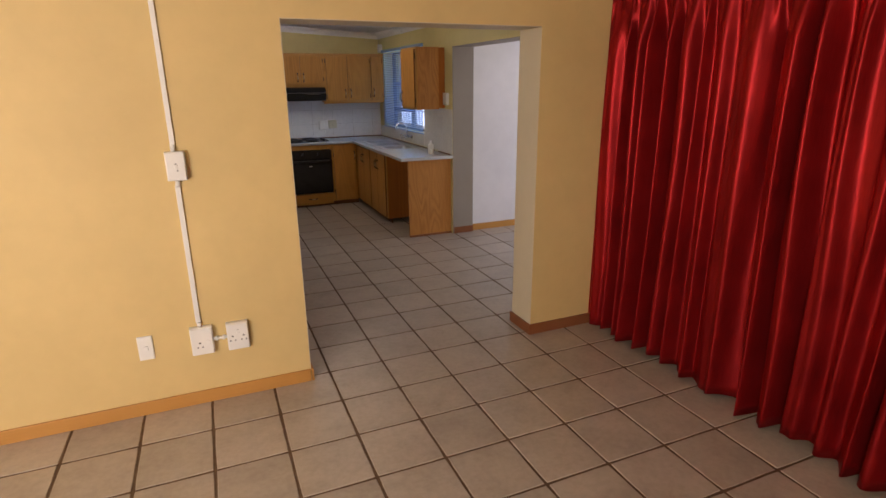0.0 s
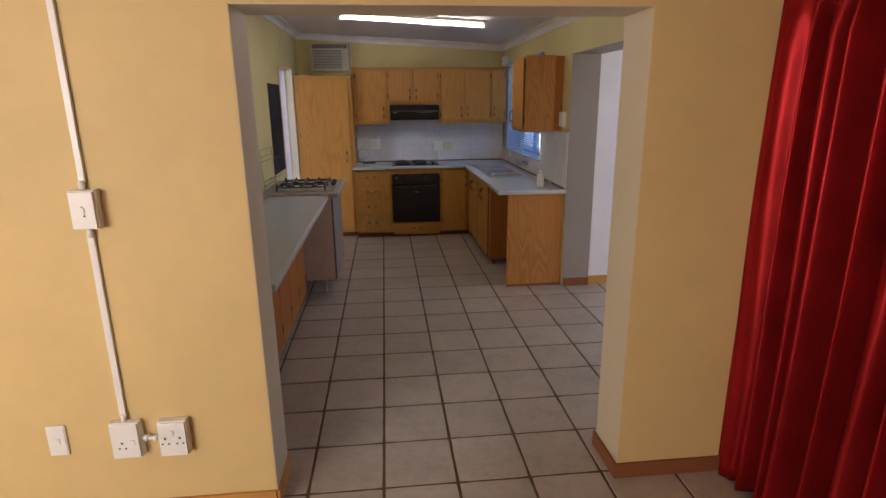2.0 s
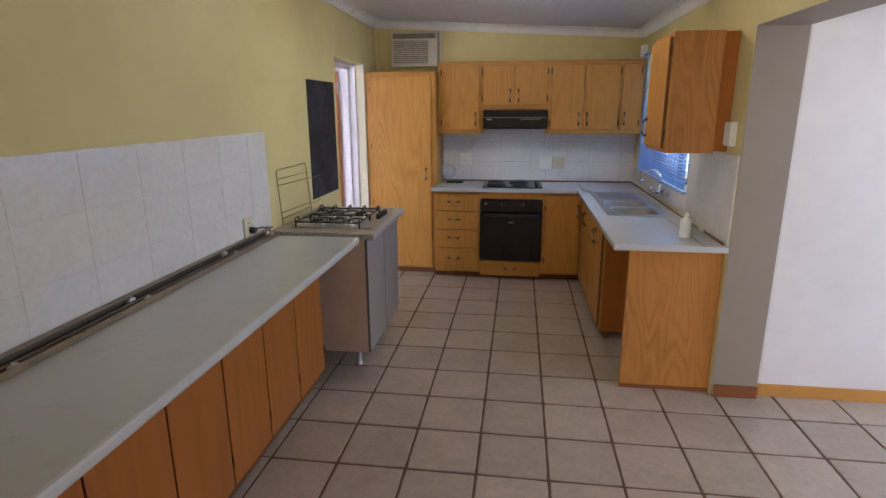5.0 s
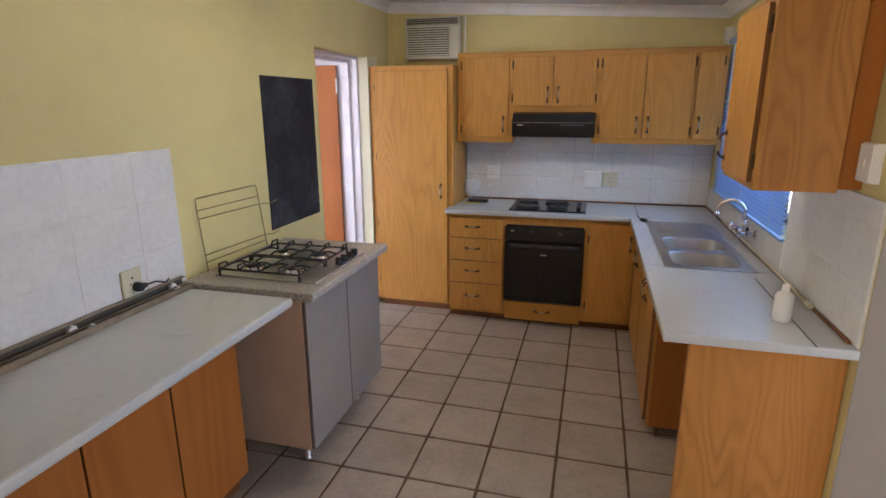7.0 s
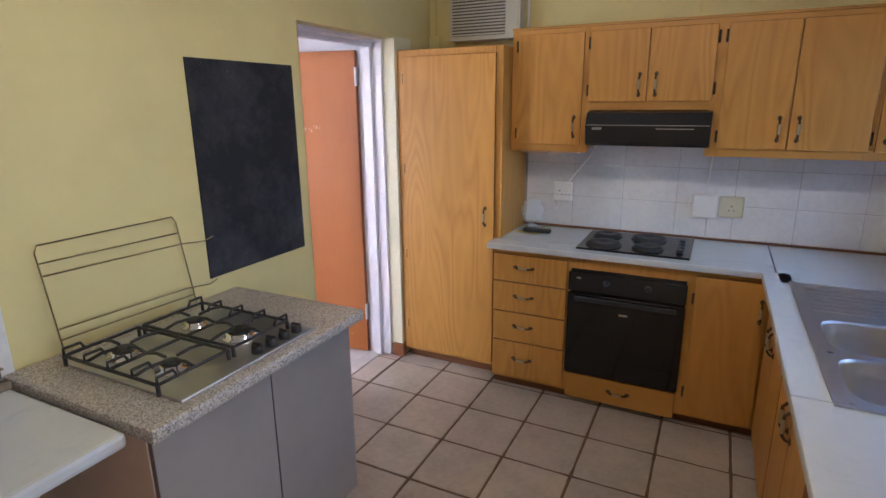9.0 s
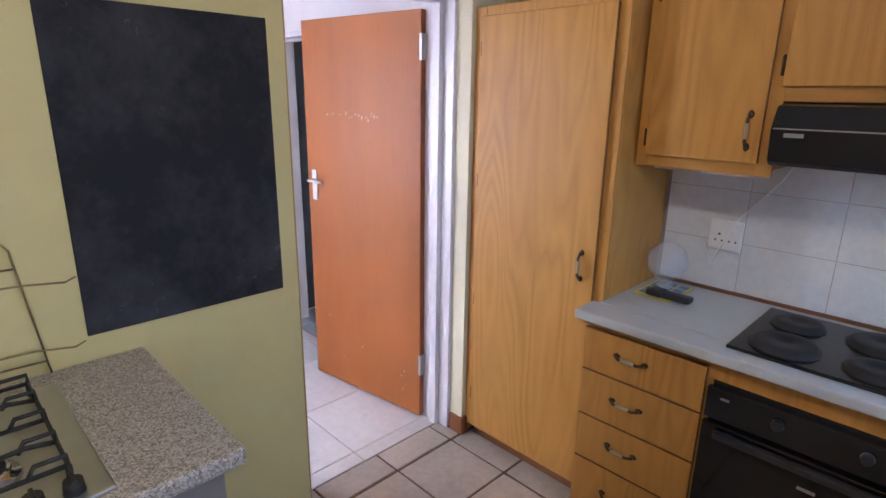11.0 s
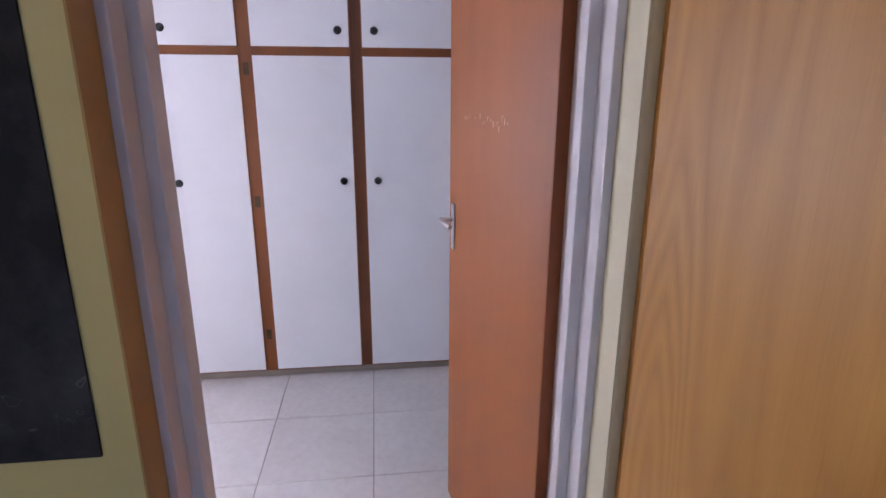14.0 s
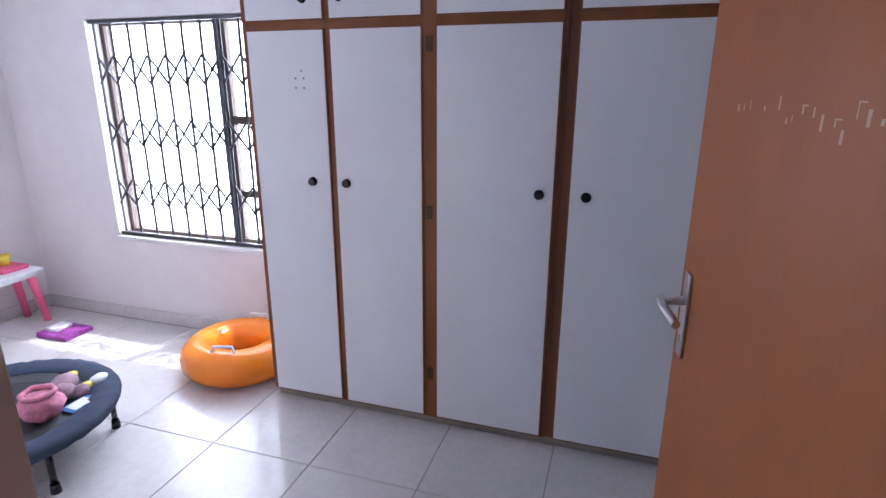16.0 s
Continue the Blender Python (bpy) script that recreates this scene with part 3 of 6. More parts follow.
# floors: bed of grout, tiles come last in the file
fl_main = slab("floor", [(-3.2, 2.62, -1.55, PY0 + 0.001, -0.1, -0.004), (LW, 2.62, PY0, FW, -0.1, -0.004), (2.58, 5.35, 3.0, 5.6, -0.1, -0.0045), (-0.24, LW, 6.94, 7.80, -0.1, -0.0045)], "grout", "square beige ceramic floor tiles with dark joints", "floor")
fl_bed = slab("floor_bedroom", [(BX, -0.24, BS, BN, -0.1, -0.003), (-2.05, -0.5, BN, 9.4, -0.1, -0.0035)], "grout_b", "large polished pale floor tiles", "floor")

# outside
slab("ground", [(-400, 400, -400, 400, -0.3, -0.12)], "soil", "pale dry paving round the house", "ground")
slab("yard_wall", [(-9.4, -9.2, -18, 26, -0.12, 2.8), (-9.45, -9.15, -18, 26, 2.8, 2.88)], "yard_wall", "pale plastered garden wall with a coping", "wall")


def leaf_crown(bm):
    rnd = random.Random(5)
    for c in range(70):
        a, e = rnd.uniform(0, 6.28), rnd.uniform(-0.5, 1.2)
        r = rnd.uniform(0.5, 1.5)
        cx, cy, cz = -6.9 + r * math.cos(a) * math.cos(e), 5.9 + r * math.sin(a) * math.cos(e), 2.7 + r * math.sin(e) * 0.9
        for k in range(26):
            p = Vector((cx + rnd.gauss(0, 0.2), cy + rnd.gauss(0, 0.2), cz + rnd.gauss(0, 0.17)))
            u = Vector((rnd.gauss(0, 1), rnd.gauss(0, 1), rnd.gauss(0, 1))).normalized() * 0.07
            w = u.orthogonal().normalized() * 0.03
            bm.faces.new([bm.verts.new(p + q) for q in (-u, w, u, -w)])


def trunk(bm):
    rnd = random.Random(3)
    add_cyl(bm, (-6.9, 5.9, -0.14), (-6.85, 5.95, 1.5), 0.16, 0.11, 12)
    for k in range(7):
        a = k * 0.9
        add_cyl(bm, (-6.85, 5.95, 1.4), (-6.9 + 1.0 * math.cos(a), 5.9 + 1.0 * math.sin(a), 2.3 + rnd.uniform(0, 0.9)), 0.07, 0.02, 8)


tree = thing("garden_tree", (-6.9, 5.9, -0.12), "small leafy green garden tree on the lawn", "tree")
part(tree, "trunk", trunk, "bark")
tagged(part(tree, "crown", leaf_crown, "leaf"), kind="stuff")

# ---- openings ----


def window_unit(name, axis, at, a0, a1, z0, z1, mull, label):
    """Framed window with fixed panes in an opening."""
    mid = (a0 + a1) / 2
    base = (at, mid, z0) if axis == 'x' else (mid, at, z0)
    w = tagged(new(name), label, "window", kind="structure")
    w.location = base

    def bx(bm, p, q, u, v, t0, t1):
        if axis == 'x':
            add_box(bm, at + t0, at + t1, p, q, u, v, 0.003)
        else:
            add_box(bm, p, q, at + t0, at + t1, u, v, 0.003)

    def fr(bm):
        f = 0.03
        bx(bm, a0, a0 + f, z0, z1, -0.02, 0.03)
        bx(bm, a1 - f, a1, z0, z1, -0.02, 0.03)
        bx(bm, a0 + f, a1 - f, z0, z0 + f, -0.02, 0.03)
        bx(bm, a0 + f, a1 - f, z1 - f, z1, -0.02, 0.03)
        for m in mull:
            bx(bm, m - 0.022, m + 0.022, z0 + f, z1 - f, -0.017, 0.027)
        ed = [a0 + f] + [m for m in mull] + [a1 - f]
        for p, q in list(zip(ed, ed[1:]))[-1:]:
            bx(bm, p + 0.022, q, z0 + 0.55 * (z1 - z0), z0 + 0.55 * (z1 - z0) + 0.05, -0.014, 0.024)
            bx(bm, p + 0.022, q, z0 + 0.22 * (z1 - z0), z0 + 0.22 * (z1 - z0) + 0.04, -0.014, 0.024)
    part(w, "frame", fr, "wframe")
    ed = [a0 + 0.035] + list(mull) + [a1 - 0.035]
    for p, q in zip(ed, ed[1:]):
        g = part(w, "pane", lambda bm: bx(bm, p, q, z0 + 0.035, z1 - 0.035, 0.004, 0.008), "pane")
        g.visible_shadow = False
    return w


window_unit("window_1", 'x', BX - 0.13, 4.31, 5.82, 0.60, 1.955, [5.22], "bronze framed bedroom window onto the garden")
window_unit("window_2", 'x', RW + 0.15, 6.42, 8.02, 1.07, 2.10, [7.22], "framed kitchen window behind a blind")


bb = thing("burglar_bars", (RW + 0.2, 7.22, 1.07), "dark steel burglar bars outside the kitchen window", "burglar bars")
part(bb, "bar", lambda bm: [add_box(bm, RW + 0.195, RW + 0.205, 6.47 + k * 0.107, 6.486 + k * 0.107, 1.072, 2.098) for k in range(15)], "bars")
part(bb, "cross_bar", lambda bm: [add_box(bm, RW + 0.206, RW + 0.212, 6.421, 8.019, z, z + 0.02) for z in (1.30, 1.86)], "bars")


def door_frame(name, x0, x1, y0, y1, ztop, mat, label, axis='x'):
    """Pressed steel frame with a stepped profile lining three sides."""
    def make(bm):
        for t, a, b in ((0.030, 0.0, 0.38), (0.045, 0.38, 0.62), (0.020, 0.62, 1.0)):
            u, v = x0 + a * (x1 - x0), x0 + b * (x1 - x0)
            for s in ((y0, y0 + t), (y1 - t, y1)):
                if axis == 'x':
                    add_box(bm, u, v, s[0], s[1], 0, ztop, 0.003)
                else:
                    add_box(bm, s[0], s[1], u, v, 0, ztop, 0.003)
            if axis == 'x':
                add_box(bm, u, v, y0 + t, y1 - t, ztop - t, ztop, 0.003)
            else:
                add_box(bm, y0 + t, y1 - t, u, v, ztop - t, ztop, 0.003)
    return solid(name, make, mat, ((x0 + x1) / 2, (y0 + y1) / 2, 0) if axis == 'x' else ((y0 + y1) / 2, x0, 0), label, "door frame", kind="structure")


door_frame("door_frame_1", -0.335, -0.165, 6.941, 7.799, 2.059, "jamb", "white enamelled steel door frame")
door_frame("door_frame_2", BN - 0.012, BN + 0.16, -1.972, -1.098, 2.0, "jamb", "white door frame to the bathroom", 'y')
solid("strike_plate", boxes((-0.29, -0.245, 6.9711, 6.974, 1.08, 1.25), bevel=0.001), "steel", (-0.27, 6.972, 1.16), "worn steel strike plate on the door frame", "strike plate")

# bedroom door, standing open into the bedroom
HX, HY = -0.335, 7.775
door = thing("bedroom_door", (HX, HY, 0.012), "open reddish-brown veneered flush door with chipped paint", "door")
DL, DT, DH = 0.80, 0.038, 2.0
part(door, "leaf", lambda bm: add_box(bm, HX - DL, HX, HY - DT, HY, 0.012, DH, 0.002), "door")
part(door, "hinge_edge", lambda bm: add_box(bm, HX - 0.0005, HX + 0.002, HY - DT + 0.001, HY - 0.001, 0.014, DH - 0.002), "door_edge", label="dark brown door edge")


def lever(bm):
    for s, y in ((-1, HY - DT), (1, HY)):
        add_box(bm, HX - DL + 0.037, HX - DL + 0.073, min(y, y + s * 0.007), max(y, y + s * 0.007), 1.075, 1.24, 0.003)
        add_cyl(bm, (HX - DL + 0.055, y, 1.185), (HX - DL + 0.055, y + s * 0.05, 1.185), 0.009, seg=12)
        add_tube(bm, [(HX - DL + 0.055, y + s * 0.05, 1.185), (HX - DL + 0.10, y + s * 0.052, 1.188), (HX - DL + 0.165, y + s * 0.045, 1.182)], 0.008)
        add_cyl(bm, (HX - DL + 0.055, y + s * 0.006, 1.11), (HX - DL + 0.055, y + s * 0.009, 1.11), 0.007, seg=10)


part(door, "handle", lever, "steel", label="brushed steel lever handle on a long plate")
for z in (0.25, 1.79):
    part(door, "hinge", lambda bm: add_box(bm, HX - 0.003, HX + 0.012, HY - DT - 0.006, HY - 0.004, z, z + 0.11, 0.002), "steel")


def chips(bm):
    rnd = random.Random(11)
    x = HX - 0.63
    for k in range(15):
        h = rnd.uniform(0.005, 0.017)
        z = 1.53 + rnd.uniform(-0.008, 0.008) - (0.018 if k in (9, 11) else 0)
        if k in (3, 4):
            x += 0.03
        w = rnd.uniform(0.002, 0.006)
        add_box(bm, x, x + w, HY - DT - 0.0002, HY - DT + 0.0004, z, z + h)
        if k in (7, 10, 12):
            add_box(bm, x, x + 0.014, HY - DT - 0.0002, HY - DT + 0.0004, z + h - 0.0016, z + h)
        x += rnd.uniform(0.014, 0.034)
    for q in range(6):
        px, pz = HX - rnd.uniform(0.05, 0.7), rnd.uniform(0.1, 0.5)
        add_box(bm, px, px + 0.005, HY - DT - 0.0002, HY - DT + 0.0004, pz, pz + 0.008)


part(door, "chipped_marks", chips, "chip", label="pale scratched chips across the door")
door.rotation_euler = (0, 0, radians(8.2))

# ---- living room ----


def curtain_fold(y, z):
    """How far the cloth stands out at a place along its rail and height."""
    f = min(1.0, max(0.0, (2.19 - z) / 0.30))
    yy = y + 0.016 * (2.2 - z) * math.sin(y * 4.1 + 0.6) + 0.010 * math.sin(2.4 * z + 5 * y)
    p = yy * 43.0 + 2.6 * math.sin(yy * 2.7) + 2.1 * math.sin(yy * 5.3) + 1.1 * math.sin(yy * 11.7 + 0.4)
    crest = math.sin(p) + 0.22 * math.sin(2 * p + 0.7)
    deep = 0.058 + 0.024 * math.sin(yy * 7.9 + 1.3)
    small = math.sin(yy * 97.0 + 2 * math.sin(yy * 9) + 0.8 * math.sin(z * 3)) * 0.007
    tight = math.sin(y * 125.0 + 1.5 * math.sin(y * 17)) * 0.010
    return 2.490 - (f * (0.72 + 0.28 * (2.2 - z) / 2.2)) * (crest * deep + small) - (1 - f) * tight


def curtain_mesh(bm):
    ny, nz = 900, 34
    ys = [2.895 - 4.2 * i / ny for i in range(ny + 1)]
    grid = []
    for y in ys:
        zb = 0.030 + 0.012 * math.sin(y * 6.1) + 0.010 * math.sin(y * 14.3 + 1)
        zs = [zb + (2.20 - zb) * k / nz for k in range(nz + 1)]
        grid.append([bm.verts.new((curtain_fold(y, z), y + 0.012 * math.sin(y * 33 + z), z)) for z in zs])
    for a, b in zip(grid, grid[1:]):
        for k in range(nz):
            bm.faces.new((a[k], b[k], b[k + 1], a[k + 1])).smooth = True


curt = thing("curtain", (2.52, 0.8, 2.2), "floor length pleated red satin curtain hung from a rail", "curtain")
cl = part(curt, "cloth", curtain_mesh, "curtain")
sm = cl.modifiers.new("thickness", 'SOLIDIFY')
sm.thickness = 0.002
part(curt, "rail", lambda bm: add_box(bm, 2.47, 2.50, -1.4, 2.90, 2.205, 2.235, 0.004), "white_gloss", label="white curtain rail")
for y in (2.8, 1.2, -1.0):
    part(curt, "bracket", lambda bm: add_box(bm, 2.495, 2.622, y, y + 0.03, 2.21, 2.23, 0.003), "white_gloss")


def outlet(name, base, u, n, w, h, depth, holes, rocker, label, mat="plastic", cat="socket"):
    """Wall plate: u along the wall, n out of it; holes and rockers at (a, z) from its middle."""
    u, n = Vector(u), Vector(n)
    t = thing(name, base, label, cat)

    def bx(bm, a0, a1, z0, z1, d0, d1, bv):
        p, q = Vector(base) + u * a0 + n * d0, Vector(base) + u * a1 + n * d1
        add_box(bm, min(p.x, q.x), max(p.x, q.x), min(p.y, q.y), max(p.y, q.y), base[2] + z0, base[2] + z1, bv)
    part(t, "box", lambda bm: (bx(bm, -w / 2, w / 2, -h / 2, h / 2, 0, depth * 0.8, 0.004), bx(bm, -w / 2 + 0.004, w / 2 - 0.004, -h / 2 + 0.004, h / 2 - 0.004, depth * 0.8 - 0.002, depth, 0.003)), mat)
    for a, z, s in holes:
        part(t, "socket_hole", lambda bm: bx(bm, a - s, a + s, z - s, z + s, depth - 0.001, depth + 0.0012, 0), "dark_plastic")
    for a, z in rocker:
        part(t, "rocker", lambda bm: bx(bm, a - 0.008, a + 0.008, z - 0.012, z + 0.012, depth - 0.001, depth + 0.004, 0.002), mat)
    return t


three = [(-0.012, -0.018, 0.0032), (0.012, -0.018, 0.0032), (0, 0.006, 0.004)]
L_U, L_N = (1, 0, 0), (0, -1, 0)
outlet("light_switch", (-0.3530, PY0, 0.383), L_U, L_N, 0.072, 0.132, 0.012, [], [(0.004, 0)], "white plastic switch plate on the cream wall", cat="switch")
outlet("wall_socket", (-0.0820, PY0, 0.381), L_U, L_N, 0.112, 0.155, 0.045, [(a - 0.012, z - 0.012, s) for a, z, s in three], [(0.03, -0.005)], "white surface mounted wall socket")
outlet("wall_socket", (0.0985, PY0, 0.377), L_U, L_N, 0.112, 0.155, 0.045, [(a - 0.028, z, s) for a, z, s in three] + [(a + 0.028, z, s) for a, z, s in three], [(0.0, 0.03)], "white surface mounted double wall socket")
outlet("isolator_switch", (-0.0810, PY0, 1.314), L_U, L_N, 0.09, 0.14, 0.05, [(0, 0.012, 0.003), (0.004, -0.02, 0.003)], [(0.0, 0.0)], "white surface mounted isolator box on trunking", cat="switch")


def trunking(bm):
    add_box(bm, -0.095, -0.073, PY0 - 0.014, PY0, 1.41, 2.52, 0.002)
    add_box(bm, -0.101, -0.077, PY0 - 0.014, PY0, 0.48, 1.22, 0.002)
    for z0, z1 in ((1.383, 1.416), (1.21, 1.246), (0.457, 0.486)):
        add_cyl(bm, (-0.086, PY0 - 0.014, z0), (-0.086, PY0 - 0.014, z1), 0.011, seg=12)
    add_cyl(bm, (-0.026, PY0 - 0.02, 0.378), (0.044, PY0 - 0.02, 0.378), 0.008, seg=12)
    for x in (-0.009, 0.026):
        add_cyl(bm, (x - 0.007, PY0 - 0.02, 0.378), (x + 0.007, PY0 - 0.02, 0.378), 0.014, seg=6)


solid("cable_trunking", trunking, "plastic", (-0.07, PY0, 0.45), "narrow white plastic trunking running up the wall", "trunking")

# ---- kitchen ----


def handle_on(parent, c, up, out, size=0.128):
    """Bow pull with brass ends and a porcelain middle; up along the pull, out from the door."""
    c, up, out = Vector(c), Vector(up), Vector(out)
    side = up.cross(out)

    def make(bm):
        add_tube(bm, [c + up * (k * size) + out * d for k, d in ((-0.40, 0.002), (-0.38, 0.014), (-0.27, 0.026), (0.27, 0.026), (0.38, 0.014), (0.40, 0.002))], 0.0052)
        for e in (-1, 1):
            ring = [(0.30, 0.004), (0.35, 0.0085), (0.41, 0.0105), (0.46, 0.0075), (0.50, 0.001)]
            lo = [[bm.verts.new(c + up * (e * k * size) + side * w * q + out * d) for k, w in ring] for q, d in ((-1, -0.001), (-0.75, 0.004), (0.75, 0.004), (1, -0.001))]
            for p, q in zip(lo, lo[1:]):
                for i in range(len(ring) - 1):
                    bm.faces.new((p[i], p[i + 1], q[i + 1], q[i]))
        add_tube(bm, [c + up * (k * size) + out * 0.026 for k in (-0.19, -0.15, 0.0, 0.15, 0.19)], 0.0082, mi=1)
    h = part(parent, "handle", make, ["brass", "porcelain"], base=tuple(c), label="aged brass bow handle with a porcelain grip")
    return h


def hinge_on(parent, c, out, along):
    c, out, along = Vector(c), Vector(out), Vector(along)

    def make(bm):
        a, b = c - along * 0.006, c + along * 0.006 + out * 0.006
        add_box(bm, min(a.x, b.x), max(a.x, b.x), min(a.y, b.y), max(a.y, b.y), c.z - 0.028, c.z + 0.028, 0.002)
        add_cyl(bm, c + out * 0.006 - Vector((0, 0, 0.03)), c + out * 0.006 + Vector((0, 0, 0.03)), 0.004, seg=8)
    part(parent, "hinge", make, "brass", base=tuple(c))


def front(parent, axis, at, a0, a1, z0, z1, out, mat="oak", handle=None, hinges=None, nm="door", t=0.018):
    """A door or drawer front standing proud of its carcase."""
    p, q = (at, at + out * t) if out > 0 else (at + out * t, at)
    r = (a0, a1, p, q, z0, z1) if axis == 'y' else (p, q, a0, a1, z0, z1)
    base = ((r[0] + r[1]) / 2, (r[2] + r[3]) / 2, z0)
    ax = 1 if axis == 'y' else 0

    # Side faces are coloured darker to draw the shadow line round each front.
    def panel(bm):
        add_box(bm, *r, bevel=0.004)
        bm.normal_update()
        for f in bm.faces:
            f.material_index = 0 if abs(f.normal[ax]) > 0.5 else 1
    d = part(parent, nm, panel, [mat, "grey_shadow_edge" if mat == "grey_lam" else "oak_shadow_edge"], base=base)
    o = Vector((0, out, 0)) if axis == 'y' else Vector((out, 0, 0))
    u = Vector((1, 0, 0)) if axis == 'y' else Vector((0, 1, 0))
    face = at + out * t
    if handle:
        a, z, vert = handle
        c = (a, face, z) if axis == 'y' else (face, a, z)
        handle_on(d, c, (0, 0, 1) if vert else u, o)
    for a, z in hinges or ():
        c = (a, at, z) if axis == 'y' else (at, a, z)
        hinge_on(parent, Vector(c) + o * 0.001, o, u)
    return d


# tall cupboard
TF = 7.82
tall = thing("tall_cupboard", (0.28, 8.0, 0), "tall honey oak broom cupboard with one long door", "cupboard")
part(tall, "body", boxes((-0.079, 0.607, TF + 0.016, FW - 0.002, 0.06, 1.99), bevel=0.003), "oak")
part(tall, "face_frame", boxes((-0.079, -0.022, TF, TF + 0.016, 0.06, 1.99), (0.562, 0.607, TF, TF + 0.016, 0.06, 1.99), (-0.022, 0.562, TF, TF + 0.016, 1.945, 1.99), (-0.022, 0.562, TF, TF + 0.016, 0.06, 0.09), bevel=0.003), "oak")
part(tall, "plinth", boxes((-0.04, 0.60, TF + 0.03, TF + 0.05, 0, 0.06), bevel=0.002), "plinth")
front(tall, 'y', TF, -0.030, 0.568, 0.083, 1.952, -1, handle=(0.512, 1.025, True))
for z in (0.22, 0.71, 1.26, 1.80):
    part(tall, "butt_hinge", lambda bm: add_box(bm, -0.037, -0.0305, TF - 0.014, TF + 0.001, z, z + 0.055, 0.001), "brass")

# base run below the far wall
BF = 7.71
base_n = thing("base_cabinet", (1.32, 8.0, 0), "honey oak base cabinet with drawers below a pale counter", "base cabinet")
part(base_n, "body", boxes((0.609, 1.052, BF + 0.012, FW - 0.002, 0.06, 0.868), (1.662, 2.03, BF + 0.012, FW - 0.002, 0.06, 0.868), (1.052, 1.662, 8.2, FW - 0.002, 0.06, 0.868), (1.052, 1.662, BF - 0.006, BF + 0.02, 0.806, 0.868)), "oak")
part(base_n, "rail", boxes((0.609, 0.65, BF, BF + 0.012, 0.06, 0.868), (1.045, 1.066, BF, BF + 0.012, 0.06, 0.868), (1.650, 1.70, BF, BF + 0.012, 0.06, 0.868), (2.0, 2.03, BF, BF + 0.012, 0.06, 0.868), (0.65, 2.0, BF + 0.001, BF + 0.012, 0.845, 0.868), (0.65, 1.045, BF + 0.001, BF + 0.012, 0.06, 0.075), (1.7, 2.0, BF + 0.001, BF + 0.012, 0.06, 0.075), bevel=0.002), "oak_x")
part(base_n, "plinth", boxes((0.609, 2.03, BF + 0.045, BF + 0.06, 0, 0.06), bevel=0.002), "plinth")
for z0, z1 in ((0.682, 0.842), (0.497, 0.677), (0.312, 0.492), (0.08, 0.307)):
    front(base_n, 'y', BF, 0.616, 1.046, z0, z1, -1, "oak", (0.80, (z0 + z1) / 2 + 0.01, False), nm="drawer")
front(base_n, 'y', BF, 1.066, 1.650, 0.035, 0.185, -1, "oak_x", (1.36, 0.115, False), nm="drawer")
front(base_n, 'y', BF, 1.690, 2.012, 0.08, 0.842, -1, "oak", (1.985, 0.70, True), [(1.684, 0.72), (1.684, 0.2)])

# oven
oven = thing("built_in_oven", (1.358, 7.9, 0.19), "black glass built-in electric oven below the hob", "oven")
part(oven, "body", boxes((1.067, 1.649, BF - 0.004, 8.19, 0.192, 0.803), bevel=0.003), "black")
part(oven, "door", boxes((1.058, 1.656, BF - 0.03, BF - 0.005, 0.197, 0.672), bevel=0.005), "black_glass")
part(oven, "control_panel", boxes((1.058, 1.656, BF - 0.024, BF - 0.005, 0.683, 0.788), bevel=0.004), "black")
part(oven, "handle_bar", lambda bm: (add_box(bm, 1.10, 1.616, BF - 0.058, BF - 0.036, 0.635, 0.66, 0.006), [add_box(bm, x, x + 0.02, BF - 0.04, BF - 0.029, 0.638, 0.657) for x in (1.13, 1.57)]), "dark_plastic")
for x in (1.26, 1.47):
    part(oven, "knob", lambda bm: add_cyl(bm, (x, BF - 0.023, 0.745), (x, BF - 0.045, 0.745), 0.017, 0.014, 16), "dark_plastic")
part(oven, "badge", boxes((1.335, 1.38, BF - 0.0315, BF - 0.029, 0.575, 0.585)), "steel")
part(oven, "display", boxes((1.10, 1.125, BF - 0.0255, BF - 0.023, 0.755, 0.763)), "steel")

# right-hand base cabinets, gap and end panel
SF = 2.035
base_e = thing("base_cabinet", (2.3, 7.0, 0), "honey oak sink base cabinet with doors", "base cabinet")
part(base_e, "body", boxes((SF + 0.012, RW - 0.002, 6.32, 6.34, 0.06, 0.868), (SF + 0.012, RW - 0.002, 6.34, 7.70, 0.06, 0.09), (RW - 0.02, RW - 0.002, 6.34, 7.70, 0.09, 0.868), (SF + 0.012, RW - 0.002, 7.68, 7.70, 0.09, 0.868)), "oak_red")
part(base_e, "rail", boxes((SF, SF + 0.012, 6.32, 7.70, 0.845, 0.868), (SF, SF + 0.012, 6.32, 6.36, 0.06, 0.845), (SF, SF + 0.012, 6.98, 7.02, 0.06, 0.845), (SF, SF + 0.012, 7.64, 7.70, 0.06, 0.845), bevel=0.002), "oak_y")
part(base_e, "plinth", boxes((SF + 0.05, SF + 0.065, 6.33, 7.755, 0, 0.06), bevel=0.002), "plinth")
front(base_e, 'x', SF, 6.345, 6.665, 0.08, 0.842, -1, "oak", (6.635, 0.70, True))
front(base_e, 'x', SF, 6.670, 6.99, 0.08, 0.842, -1, "oak", (6.70, 0.70, True))
front(base_e, 'x', SF, 7.01, 7.33, 0.08, 0.842, -1, "oak", (7.30, 0.70, True))
front(base_e, 'x', SF, 7.335, 7.66, 0.08, 0.842, -1, "oak", (7.365, 0.70, True))
